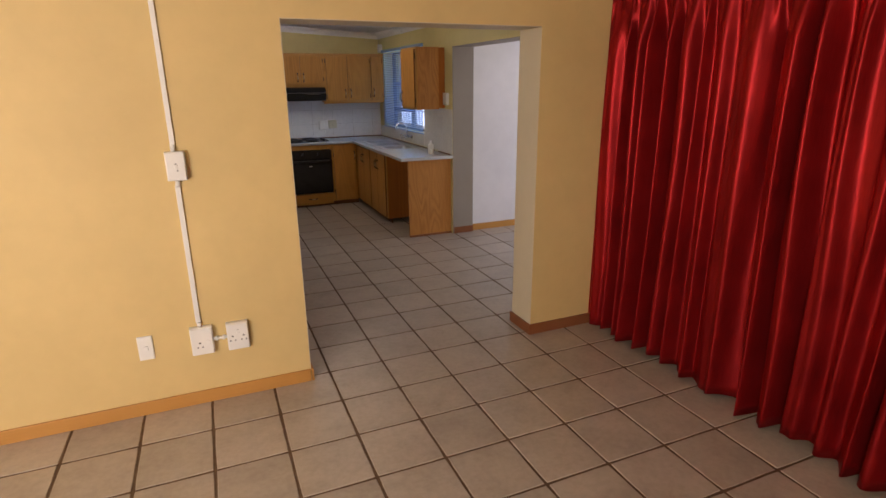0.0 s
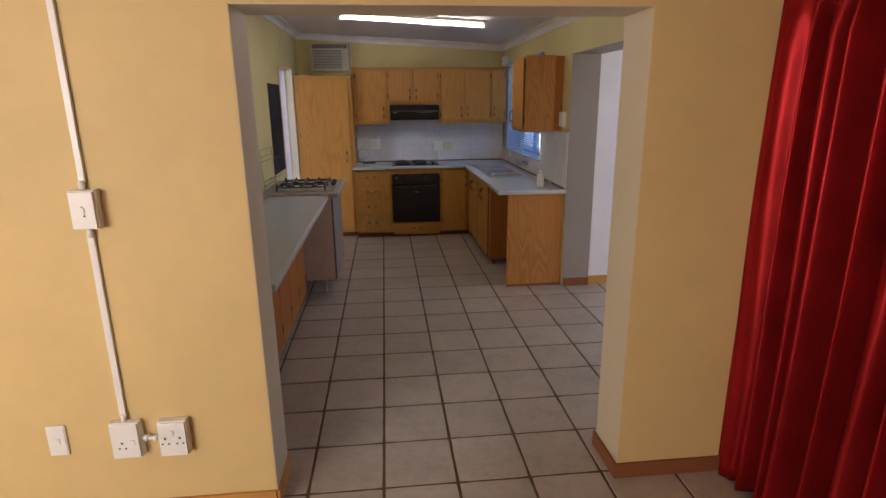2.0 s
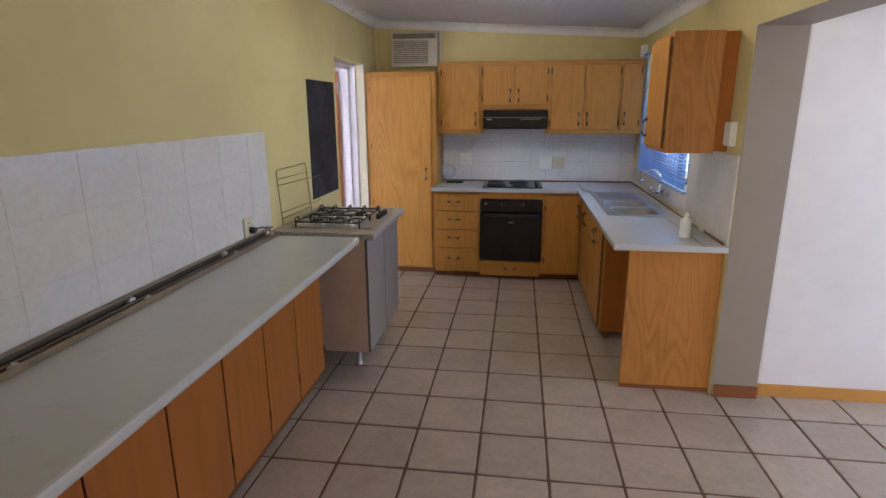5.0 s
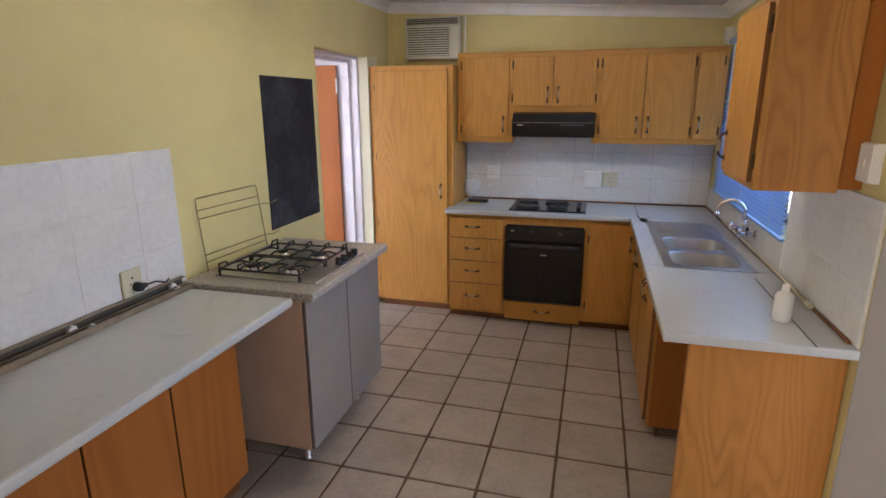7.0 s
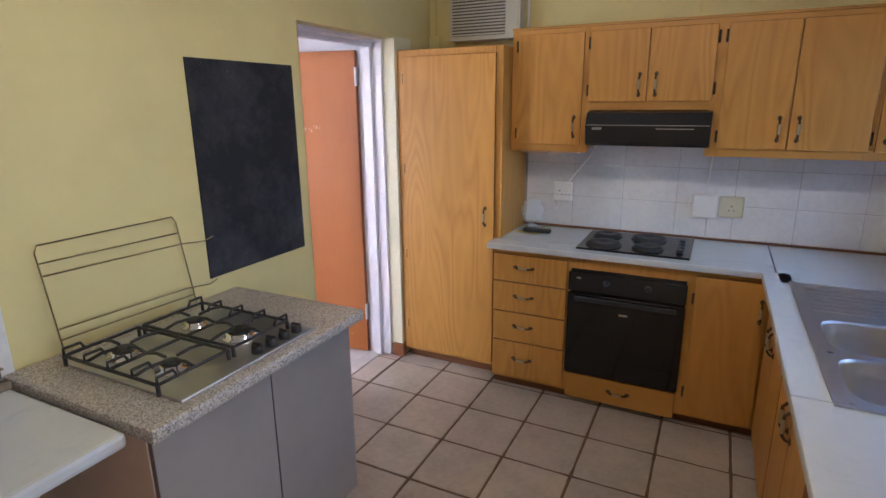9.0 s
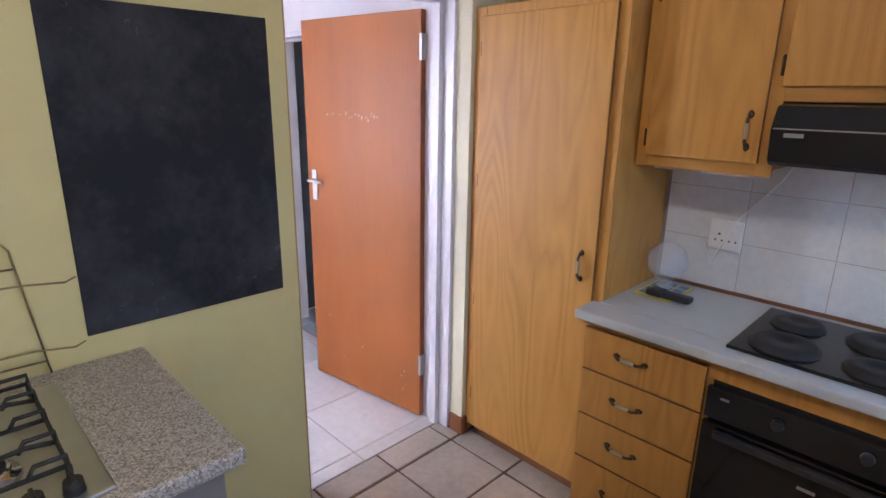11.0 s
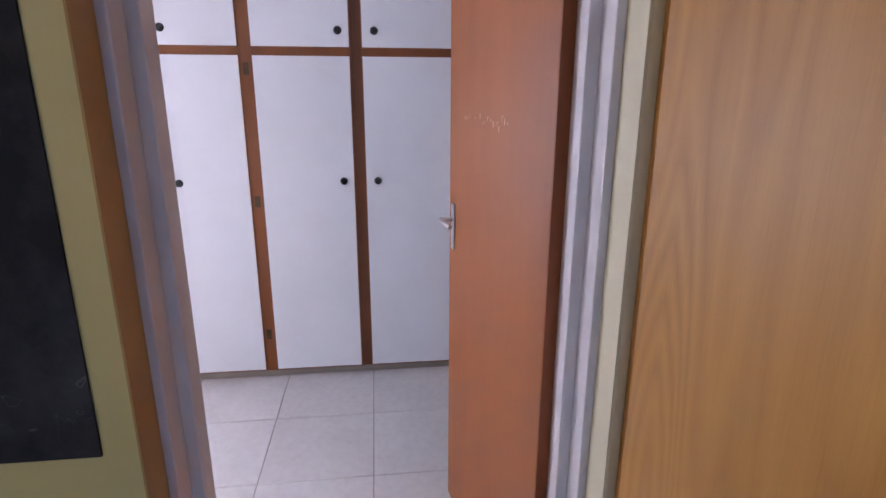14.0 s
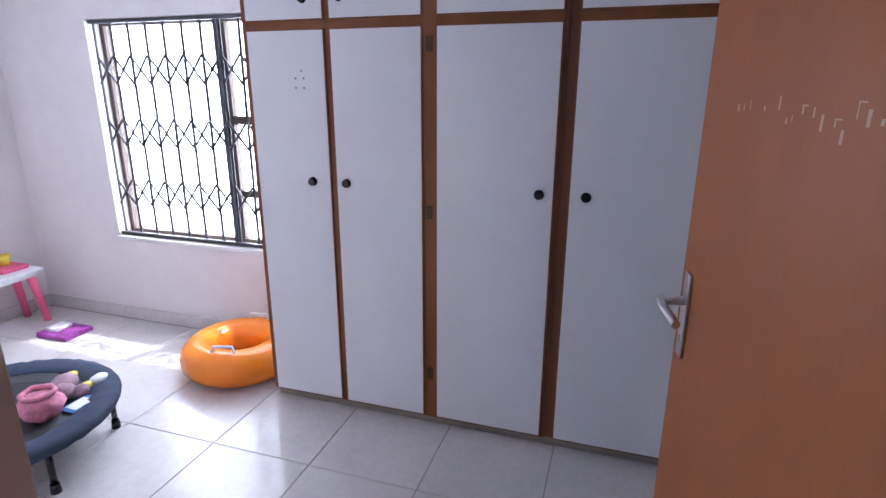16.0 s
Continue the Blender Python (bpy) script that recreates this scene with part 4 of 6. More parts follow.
solid("end_panel", boxes((SF + 0.03, RW - 0.004, 5.605, 5.63, 0.0, 0.868), bevel=0.003), "oak_fig", (2.3, 5.62, 0), "figured oak end panel below the counter", "end panel")
solid("end_panel_base", boxes((SF + 0.028, RW - 0.004, 5.594, 5.6045, 0.0, 0.022), bevel=0.002), "skirt_d", (2.3, 5.6, 0), "thin brown strip at the panel's foot", "trim", kind="structure")

# L-shaped counter with a hole for the sink, and the left counter
CT = 0.905
SX0, SX1, SY0, SY1 = 2.065, 2.48, 6.42, 7.55


def l_counter(bm):
    th, x0, xr = 0.035, 0.578, RW - 0.002
    add_box(bm, x0, 2.02, 7.67, 7.80, CT - th, CT, 0.008)
    add_box(bm, 0.611, 2.02, 7.7995, FW - 0.002, CT - th, CT - 0.0002, 0.0)
    add_box(bm, 2.022, xr, SY1 - 0.02, FW - 0.002, CT - th, CT, 0.006)
    add_box(bm, 1.965, xr, 5.545, SY0 + 0.02, CT - th, CT, 0.008)
    add_box(bm, 1.965, SX0 + 0.02, SY0 + 0.0201, 7.70, CT - th, CT, 0.006)
    add_box(bm, SX1 - 0.02, xr, SY0 + 0.0201, SY1 - 0.0201, CT - th, CT, 0.0)


ctr = thing("kitchen_counter", (2.2, 7.2, CT), "pale marbled laminate L-shaped counter top", "counter")
part(ctr, "top", l_counter, "counter")
for r in ((2.021, 2.026, 7.69, FW - 0.01, CT - 0.01, CT + 0.0015), (2.447, 2.452, 5.55, 6.33, CT - 0.01, CT + 0.0012)):
    part(ctr, "joint_strip", boxes(r), "dark_plastic", label="dark joint line")
part(ctr, "upstand", boxes((0.612, RW - 0.016, FW - 0.022, FW - 0.012, CT, CT + 0.014), (RW - 0.022, RW - 0.012, 5.6, FW - 0.03, CT, CT + 0.012), bevel=0.002), "plinth", label="narrow dark sealing strip")

# sink


def bowl(bm, x0, x1, y0, y1, zt, zb):
    """A pressed rounded bowl, open at the top."""
    n, rows = 32, []
    for s, z in ((1.0, zt), (0.97, zt - 0.012), (0.92, zb + 0.03), (0.80, zb + 0.005), (0.12, zb), (0.10, zb - 0.006)):
        ring = []
        for k in range(n):
            a = 2 * math.pi * k / n
            ca, sa = math.cos(a), math.sin(a)
            e = 0.45
            px, py = math.copysign(abs(ca) ** e, ca), math.copysign(abs(sa) ** e, sa)
            ring.append(bm.verts.new(((x0 + x1) / 2 + s * px * (x1 - x0) / 2, (y0 + y1) / 2 + s * py * (y1 - y0) / 2, z)))
        rows.append(ring)
    for a, b in zip(rows, rows[1:]):
        for k in range(n):
            bm.faces.new((a[k], a[(k + 1) % n], b[(k + 1) % n], b[k])).smooth = True
    bm.faces.new(rows[-1])
    return rows[0]


def sink_mesh(bm):
    z = CT + 0.004
    B = [(2.110, 2.435, 6.46, 6.765), (2.110, 2.435, 6.805, 7.11)]
    for b in B:
        ring = bowl(bm, *b, z, CT - 0.15)
        x0, x1, y0, y1 = b[0] - 0.012, b[1] + 0.012, b[2] - 0.02, b[3] + 0.02
        n = len(ring)
        outer = []
        for v in ring:
            dx, dy = v.co.x - (x0 + x1) / 2, v.co.y - (y0 + y1) / 2
            s = min((x1 - x0) / 2 / max(abs(dx), 1e-6), (y1 - y0) / 2 / max(abs(dy), 1e-6))
            outer.append(bm.verts.new(((x0 + x1) / 2 + dx * s, (y0 + y1) / 2 + dy * s, z)))
        for k in range(n):
            bm.faces.new((ring[k], ring[(k + 1) % n], outer[(k + 1) % n], outer[k]))
    for r in ((SX0, 2.098, SY0, 7.13), (2.447, SX1, SY0, 7.13), (2.098, 2.447, SY0, 6.44), (SX0, SX1, 7.13, SY1)):
        add_box(bm, *r, CT - 0.002 + 0.003, z)
    for k in range(7):
        y = 7.19 + k * 0.048
        add_box(bm, 2.11, 2.43, y, y + 0.014, z - 0.001, z + 0.003, 0.0014)
    add_box(bm, SX0 - 0.004, SX0 + 0.002, SY0 - 0.004, SY1 + 0.004, CT + 0.0005, z + 0.002, 0.001)
    add_box(bm, SX1 - 0.002, SX1 + 0.004, SY0 - 0.004, SY1 + 0.004, CT + 0.0005, z + 0.002, 0.001)
    add_box(bm, SX0, SX1, SY0 - 0.004, SY0 + 0.002, CT + 0.0005, z + 0.002, 0.001)
    add_box(bm, SX0, SX1, SY1 - 0.002, SY1 + 0.004, CT + 0.0005, z + 0.002, 0.001)


solid("double_sink", sink_mesh, "steel", (2.3, 7.0, CT), "stainless steel double bowl sink with drainer", "sink")


def tap_mesh(bm):
    y, z = 6.93, 1.0
    add_tube(bm, [(RW - 0.012, y - 0.075, z), (RW - 0.06, y - 0.075, z), (RW - 0.06, y + 0.075, z), (RW - 0.012, y + 0.075, z)], 0.014)
    for s in (-0.075, 0.075):
        add_cyl(bm, (RW - 0.012, y + s, z), (RW - 0.02, y + s, z), 0.03, 0.026, 18)
        add_cyl(bm, (RW - 0.06, y + s, z), (RW - 0.10, y + s * 1.25, z + 0.01), 0.013, 0.012, 12)
        for k in range(4):
            a = k * math.pi / 2 + 0.5
            o = Vector((RW - 0.103, y + s * 1.27, z + 0.01))
            add_cyl(bm, o, o + Vector((0, math.cos(a) * 0.03, math.sin(a) * 0.03)), 0.007, 0.008, 8)
    add_cyl(bm, (RW - 0.06, y, z), (RW - 0.06, y, z + 0.07), 0.013, 0.011, 14)
    pts = [(RW - 0.06, y, z + 0.06)] + [(RW - 0.06 - 0.068 * (1 - math.cos(a)), y + 0.02 * (1 - math.cos(a)), z + 0.115 + 0.06 * math.sin(a)) for a in [k * math.pi / 9 for k in range(0, 10)]] + [(RW - 0.198, y + 0.04, z + 0.095)]
    add_tube(bm, pts, 0.0095)
    add_cyl(bm, (RW - 0.198, y + 0.04, z + 0.10), (RW - 0.199, y + 0.04, z + 0.078), 0.014, 0.013, 14)


solid("wall_tap", tap_mesh, "chrome", (RW, 6.93, 1.0), "chrome wall-mounted swan neck mixer tap", "tap")
solid("water_pipe", lambda bm: (add_tube(bm, [(RW - 0.03, 7.6, CT + 0.025), (RW - 0.032, 6.9, CT + 0.028), (RW - 0.03, 6.3, CT + 0.022), (RW - 0.03, 5.95, CT + 0.016)], 0.006), add_cyl(bm, (RW - 0.03, 5.98, CT + 0.016), (RW - 0.03, 5.93, CT + 0.016), 0.012, seg=8)), "ivory", (RW, 6.8, CT), "thin cream pipe lying along the wall", "pipe")

bt = thing("soap_bottle", (2.405, 5.78, CT), "small white plastic soap bottle on the counter", "bottle")
part(bt, "bottle", lambda bm: add_lathe(bm, [(0.029, 0), (0.032, 0.004), (0.032, 0.095), (0.028, 0.108), (0.013, 0.118), (0.011, 0.122)], (2.405, 5.78, CT + 0.001)), "plastic")
part(bt, "cap", lambda bm: add_lathe(bm, [(0.013, 0.121), (0.014, 0.123), (0.012, 0.142), (0.006, 0.146)], (2.405, 5.78, CT + 0.001)), "white_gloss")

# electric hob
hob = thing("electric_hob", (1.36, 7.99, CT), "black electric hob with four solid plates", "hob")
part(hob, "plate", boxes((1.075, 1.65, 7.735, 8.190, CT + 0.001, CT + 0.012), bevel=0.004), "black")
HP = [(1.205, 7.848, 0.086), (1.19, 8.065, 0.070), (1.435, 7.845, 0.070), (1.42, 8.065, 0.086)]
for hx, hy, hr in HP:
    part(hob, "hotplate", lambda bm: add_lathe(bm, [(hr + 0.012, 0.0), (hr + 0.011, 0.005), (hr + 0.002, 0.007), (hr, 0.017), (hr - 0.009, 0.020), (0.026, 0.0185), (0.023, 0.015), (0.001, 0.015)], (hx, hy, CT + 0.012)), "black_matt")
for y in (7.83, 7.90, 7.97, 8.04):
    part(hob, "knob", lambda bm: add_cyl(bm, (1.595, y, CT + 0.012), (1.595, y, CT + 0.032), 0.018, 0.014, 16), "dark_plastic")

# wall cabinets under one face frame
UF = 7.94
up = thing("wall_cabinet", (1.57, 8.1, 1.41), "honey oak wall cabinets with brass and porcelain handles", "wall cabinet")
part(up, "body", boxes((0.62, 1.045, UF + 0.014, FW - 0.002, 1.425, 2.055), (1.047, 1.69, UF + 0.014, FW - 0.002, 1.655, 2.055), (1.692, 2.535, UF + 0.014, FW - 0.002, 1.425, 2.055)), "oak")
for r in ((0.618, 0.660, UF, UF + 0.014, 1.41, 2.07), (1.015, 1.062, UF, UF + 0.014, 1.41, 2.07), (1.655, 1.718, UF, UF + 0.014, 1.41, 2.07), (2.318, 2.362, UF, UF + 0.014, 1.41, 2.07), (2.505, 2.54, UF, UF + 0.014, 1.41, 2.07)):
    part(up, "face_frame", boxes(r), "oak")
part(up, "face_rail", boxes((0.618, 2.54, UF + 0.001, UF + 0.014, 2.04, 2.0695), (0.66, 1.015, UF + 0.001, UF + 0.014, 1.4105, 1.455), (1.062, 1.655, UF + 0.001, UF + 0.014, 1.64, 1.69), (1.718, 2.318, UF + 0.001, UF + 0.014, 1.4105, 1.455), (2.362, 2.505, UF + 0.001, UF + 0.014, 1.4105, 1.455), (0.615, 2.545, UF - 0.006, UF + 0.02, 2.07, 2.082), bevel=0.002), "oak_x")
for a0, a1, z0, h, hg in ((0.655, 1.022, 1.45, 0.985, 0.648), (1.055, 1.352, 1.683, 1.315, 1.048), (1.357, 1.662, 1.683, 1.395, 1.669), (1.708, 2.004, 1.45, 1.965, 1.701), (2.009, 2.328, 1.45, 2.045, 2.335), (2.352, 2.512, 1.45, 2.385, 2.519)):
    front(up, 'y', UF, a0, a1, z0, 2.043, -1, "oak", (h, z0 + (0.10 if z0 < 1.6 else 0.085), True), [(hg, 1.985), (hg, z0 + 0.06)])
part(up, "light_strip", boxes((0.66, 0.83, 8.0, 8.2, 1.395, 1.4245), (0.84, 1.0, 8.0, 8.2, 1.395, 1.4245), bevel=0.004), "beige")

# cooker hood
hood = thing("cooker_hood", (1.37, 8.0, 1.5), "slim black cooker hood below the wall cabinets", "cooker hood")


def hood_mesh(bm):
    prof = [(UF - 0.055, 1.455), (UF - 0.075, 1.468), (UF - 0.088, 1.565), (UF - 0.055, 1.628), (UF + 0.014, 1.638), (FW - 0.01, 1.638), (FW - 0.01, 1.455)]
    a = [bm.verts.new((1.064, y, z)) for y, z in prof]
    b = [bm.verts.new((1.676, y, z)) for y, z in prof]
    n = len(prof)
    for k in range(n):
        bm.faces.new((a[k], a[(k + 1) % n], b[(k + 1) % n], b[k]))
    bm.faces.new(a)
    bm.faces.new(b[::-1])
    bmesh.ops.bevel(bm, geom=list(bm.edges), offset=0.003, segments=2, affect='EDGES')


part(hood, "shell", hood_mesh, "black")
part(hood, "trim", boxes((1.07, 1.67, UF - 0.0905, UF - 0.085, 1.562, 1.566), (1.10, 1.15, UF - 0.0880, UF - 0.083, 1.540, 1.552), (1.42, 1.60, UF - 0.0880, UF - 0.083, 1.545, 1.549)), "grey_lam", label="thin grey trim lines")

# window side wall cabinet
sc = thing("wall_cabinet", (2.42, 6.0, 1.4), "honey oak wall cabinet with figured side panel", "wall cabinet")
part(sc, "body", boxes((2.252, 2.50, 5.745, 6.235, 1.40, 2.055), bevel=0.003), "oak_fig")
part(sc, "filler", boxes((2.50, RW - 0.002, 5.765, 6.215, 1.41, 2.05)), "oak_red")
part(sc, "face_frame", boxes((2.236, 2.252, 5.745, 5.785, 1.40, 2.055), (2.236, 2.252, 6.195, 6.235, 1.40, 2.055), (2.237, 2.252, 5.785, 6.195, 2.02, 2.055), (2.237, 2.252, 5.785, 6.195, 1.40, 1.43), bevel=0.002), "oak_y")
front(sc, 'x', 2.236, 5.775, 6.205, 1.425, 2.03, -1, "oak", (6.165, 1.53, True), [(5.768, 1.96), (5.768, 1.50)])

# left counter with narrow cupboards
LF = 0.25
lc = thing("base_cabinet", (0.08, 4.3, 0), "worn orange-brown base cabinet with narrow doors", "base cabinet")
part(lc, "body", boxes((LW + 0.002, LF, 3.19, 5.42, 0.09, 0.868), bevel=0.002), "oak_red")
part(lc, "plinth", boxes((LW + 0.01, LF - 0.04, 3.2, 5.41, 0, 0.09)), "plinth")
ed = [3.22, 3.58, 3.945, 4.305, 4.665, 5.03, 5.415]
for a, b in zip(ed, ed[1:]):
    front(lc, 'x', LF, a + 0.004, b - 0.004, 0.10, 0.862, 1, "oak_red")
for y in ed[1:]:
    for z in (0.2, 0.74):
        part(lc, "butt_hinge", lambda bm: add_box(bm, LF + 0.001, LF + 0.022, y - 0.004, y + 0.004, z, z + 0.05, 0.001), "brass")
lct = solid("counter_top", lambda bm: (add_box(bm, LW + 0.002, 0.49, 3.165, 5.525, 0.872, 0.912, 0.012)), "counter", (0.2, 4.3, 0.87), "long pale marbled laminate counter top", "counter")


def rail_thing(y0, y1, x, z, w, h, lab):
    """An empty channel, open to one side: lying flat when w > h, on its edge otherwise."""
    t = thing("curtain_rail", (x, (y0 + y1) / 2, z), lab, "curtain rail", "loose rails on the counter")
    e = 0.004
    if w > h:
        rows = ((x - w / 2, x + w / 2, y0, y1, z, z + e), (x - w / 2, x - w / 2 + e, y0, y1, z + e, z + h), (x + w / 2 - e, x + w / 2, y0, y1, z + e, z + h), (x - w / 2 + e, x - w / 2 + 0.012, y0, y1, z + h - e, z + h))
    else:
        rows = ((x - w / 2, x - w / 2 + e, y0, y1, z, z + h), (x - w / 2 + e, x + w / 2, y0, y1, z, z + e), (x - w / 2 + e, x + w / 2, y0, y1, z + h - e, z + h), (x + w / 2 - e, x + w / 2, y0, y1, z + e, z + 0.016))
    part(t, "channel", boxes(*rows, bevel=0.001), "bronze")
    if w <= h:
        part(t, "slot", boxes((x - w / 2 + e, x - w / 2 + e + 0.002, y0 + 0.003, y1 - 0.003, z + e, z + h - e)), "ac_dark", label="dark inside of the channel")
    for y in (y0 + 0.45, y0 + 1.05, y0 + 1.75, y1 - 0.09):
        gz = z + (e if w > h else 0.014)
        part(t, "glider", lambda bm: (add_box(bm, x - 0.008, x + 0.009, y, y + 0.034, gz, gz + 0.020, 0.004), add_cyl(bm, (x, y + 0.017, gz + 0.018), (x, y + 0.017, gz + 0.027), 0.006, seg=10)), "plastic", label="small white plastic glider")
    return t


rail_thing(3.2, 5.532, LW + 0.027, 0.9125, 0.026, 0.050, "loose bronze curtain rail standing on edge by the tiles")
rail_thing(3.25, 5.525, LW + 0.062, 0.9125, 0.036, 0.026, "loose bronze curtain rail lying on the counter")

# gas cooker unit
GT = 0.93
gu = thing("hob_cabinet", (0.22, 5.98, 0), "grey fronted hob cabinet with speckled granite-look top", "base cabinet")
part(gu, "top", boxes((LW + 0.002, 0.575, 5.535, 6.43, GT - 0.04, GT), bevel=0.010), "granite")
part(gu, "body", boxes((LW + 0.01, 0.505, 5.56, 5.578, 0.15, GT - 0.042), (LW + 0.01, 0.505, 6.382, 6.40, 0.15, GT - 0.042), (LW + 0.01, 0.505, 5.578, 6.382, 0.15, 0.168), (LW + 0.01, LW + 0.02, 5.578, 6.382, 0.168, GT - 0.042)), "beige")
for a, b in ((5.562, 5.977), (5.981, 6.398)):
    front(gu, 'x', 0.506, a, b, 0.155, GT - 0.05, 1, "grey_lam")
for x, y in ((0.0, 5.64), (0.0, 6.32), (0.40, 5.70), (0.40, 6.28)):
    part(gu, "leg", lambda bm: add_lathe(bm, [(0.026, 0), (0.026, 0.006), (0.017, 0.012), (0.017, 0.15)], (x, y, 0.0), 14), "steel")

gh = thing("gas_hob", (0.23, 5.98, GT), "stainless gas hob with black cast iron grates", "hob")
GX0, GX1, GY0, GY1 = 0.012, 0.532, 5.655, 6.20
part(gh, "tray", boxes((GX0, GX1, GY0, GY1, GT + 0.001, GT + 0.009), bevel=0.004), "steel")
BN4 = [(0.145, 5.765, 0.042), (0.145, 6.025, 0.034), (0.355, 5.765, 0.034), (0.355, 6.025, 0.046)]
for bx_, by_, br in BN4:
    part(gh, "burner", lambda bm: (add_lathe(bm, [(br + 0.014, 0), (br + 0.012, 0.006), (br, 0.008), (br, 0.018), (br - 0.004, 0.02), (0.001, 0.02)], (bx_, by_, GT + 0.009), 20, 0), add_lathe(bm, [(br * 0.8, 0.02), (br * 0.8, 0.026), (br * 0.7, 0.029), (0.001, 0.029)], (bx_, by_, GT + 0.009), 20, 1)), ["chrome", "black_matt"])


def grate(bm):
    zt = GT + 0.040
    for y0, y1 in ((5.647, 5.885), (5.905, 6.143)):
        x0, x1 = 0.045, 0.455
        add_tube(bm, [(x0, y0, zt), (x1, y0, zt), (x1, y1, zt), (x0, y1, zt)], 0.0055, 6, closed=True)
        for x in (x0, x1):
            for y in (y0, y1):
                add_cyl(bm, (x, y, GT + 0.008), (x, y, zt), 0.006, seg=8)
        ym = (y0 + y1) / 2
        for xc in (0.145, 0.355):
            for dx, dy in ((1, 0), (-1, 0), (0, 1), (0, -1)):
                p = Vector((xc + dx * 0.022, ym + dy * 0.022, zt + 0.004))
                q = Vector((xc + dx * (0.10 if dx else 0), ym + dy * (0.117 if dy else 0), zt))
                add_tube(bm, [p, (p + q) / 2 + Vector((0, 0, 0.006)), q], 0.005, 6)
        add_tube(bm, [(0.25, y0, zt), (0.25, y1, zt)], 0.005, 6)
    for x in (0.045, 0.145, 0.25, 0.355, 0.455):
        for y, d in ((5.647, 1), (6.143, -1)):
            add_tube(bm, [(x, y, zt - 0.002), (x, y, zt + 0.022), (x, y + d * 0.05, zt + 0.022), (x, y + d * 0.062, zt)], 0.0048, 6)


part(gh, "grate", grate, "black_matt", label="black cast iron pan supports")
for y in (5.96, 6.02, 6.08, 6.14):
    part(gh, "knob", lambda bm: (add_cyl(bm, (0.497, y, GT + 0.008), (0.497, y, GT + 0.034), 0.019, 0.016, 16), add_box(bm, 0.480, 0.514, y - 0.004, y + 0.004, GT + 0.034, GT + 0.04, 0.002)), "dark_plastic")


def rack_mesh(bm):
    x = LW + 0.012
    r = 0.0026

    def W(y, z, d=0.0):
        return (x + 0.03 * (1.27 - z) + d, y, z)
    add_tube(bm, [W(5.705, GT + 0.003), W(5.682, 1.262), W(5.692, 1.284), W(6.155, 1.284), W(6.168, 1.265), W(6.205, GT + 0.003)], r, 6)
    for z in (1.228, 0.976):
        add_tube(bm, [W(5.683 + (1.27 - z) * 0.06, z), W(6.17 + (1.27 - z) * 0.11, z - 0.008)], r, 6)
    for z, e in ((1.188, 6.285), (1.012, 6.283)):
        add_tube(bm, [W(5.684 + (1.27 - z) * 0.06, z), W(6.18, z - 0.012), W(e - 0.02, z - 0.018, 0.02), (x + 0.05, e, z + 0.0)], r, 6)


solid("wire_rack", rack_mesh, "wire", (LW, 5.95, GT), "folding brown wire plate rack against the wall", "rack")
solid("chalkboard", boxes((LW, LW + 0.006, 6.30, 6.88, 1.0, 1.857), bevel=0.001), "chalk", (LW, 6.6, 1.0), "black chalkboard panel with faint chalk marks", "chalkboard")

outlet("wall_socket", (LW + 0.011, 5.262, 1.01), (0, 1, 0), (1, 0, 0), 0.10, 0.12, 0.010, [(a, z + 0.02, s) for a, z, s in three], [(0.0, -0.03)], "ivory wall socket with a black plug", "ivory")
plug = thing("black_plug", (LW + 0.021, 5.275, 0.985), "black plug with a short cable in the socket", "plug")
part(plug, "body", lambda bm: (add_cyl(bm, (LW + 0.0225, 5.275, 0.995), (LW + 0.05, 5.275, 0.995), 0.021, 0.017, 14), add_box(bm, LW + 0.03, LW + 0.048, 5.27, 5.31, 0.985, 1.005, 0.006)), "dark_plastic")
part(plug, "cable", lambda bm: add_tube(bm, [(LW + 0.04, 5.305, 0.995), (LW + 0.06, 5.34, 1.0), (LW + 0.07, 5.38, 0.985), (LW + 0.06, 5.41, 0.99)], 0.004), "dark_plastic")

K_U, K_N = (1, 0, 0), (0, -1, 0)
outlet("wall_socket", (0.865, FW - 0.012, 1.135), K_U, K_N, 0.12, 0.118, 0.020, [(a - 0.02, z, s) for a, z, s in three] + [(a + 0.03, z, s) for a, z, s in three[:2]], [(0.03, 0.02)], "white double wall socket on the tiles")
outlet("isolator_switch", (1.685, FW - 0.012, 1.10), K_U, K_N, 0.135, 0.13, 0.035, [], [(0.0, 0.0)], "white surface mounted cooker isolator", cat="switch")
outlet("wall_socket", (1.82, FW - 0.012, 1.105), K_U, K_N, 0.122, 0.118, 0.020, [(a, z, s) for a, z, s in three], [(0.03, 0.03)], "ivory wall socket on the tiles", "ivory")
solid("socket_cable", lambda bm: (add_tube(bm, [(0.82, FW - 0.03, 1.12), (0.80, FW - 0.05, 1.10), (0.83, FW - 0.04, 1.02), (0.90, FW - 0.03, 1.2), (1.02, FW - 0.02, 1.36), (1.06, FW - 0.016, 1.44)], 0.0028, 6), add_tube(bm, [(1.685, FW - 0.02, 1.165), (1.69, FW - 0.018, 1.30), (1.70, FW - 0.018, 1.42)], 0.004, 6), add_tube(bm, [(1.70, FW - 0.02, 1.035), (1.705, FW - 0.02, CT + 0.014)], 0.005, 6)), "plastic", (1.2, FW, 1.1), "thin white cables clipped to the tiles", "cable")
outlet("light_switch", (RW, 5.70, 1.51), (0, 1, 0), (-1, 0, 0), 0.10, 0.13, 0.035, [], [(0, 0)], "white surface mounted light switch", cat="switch")
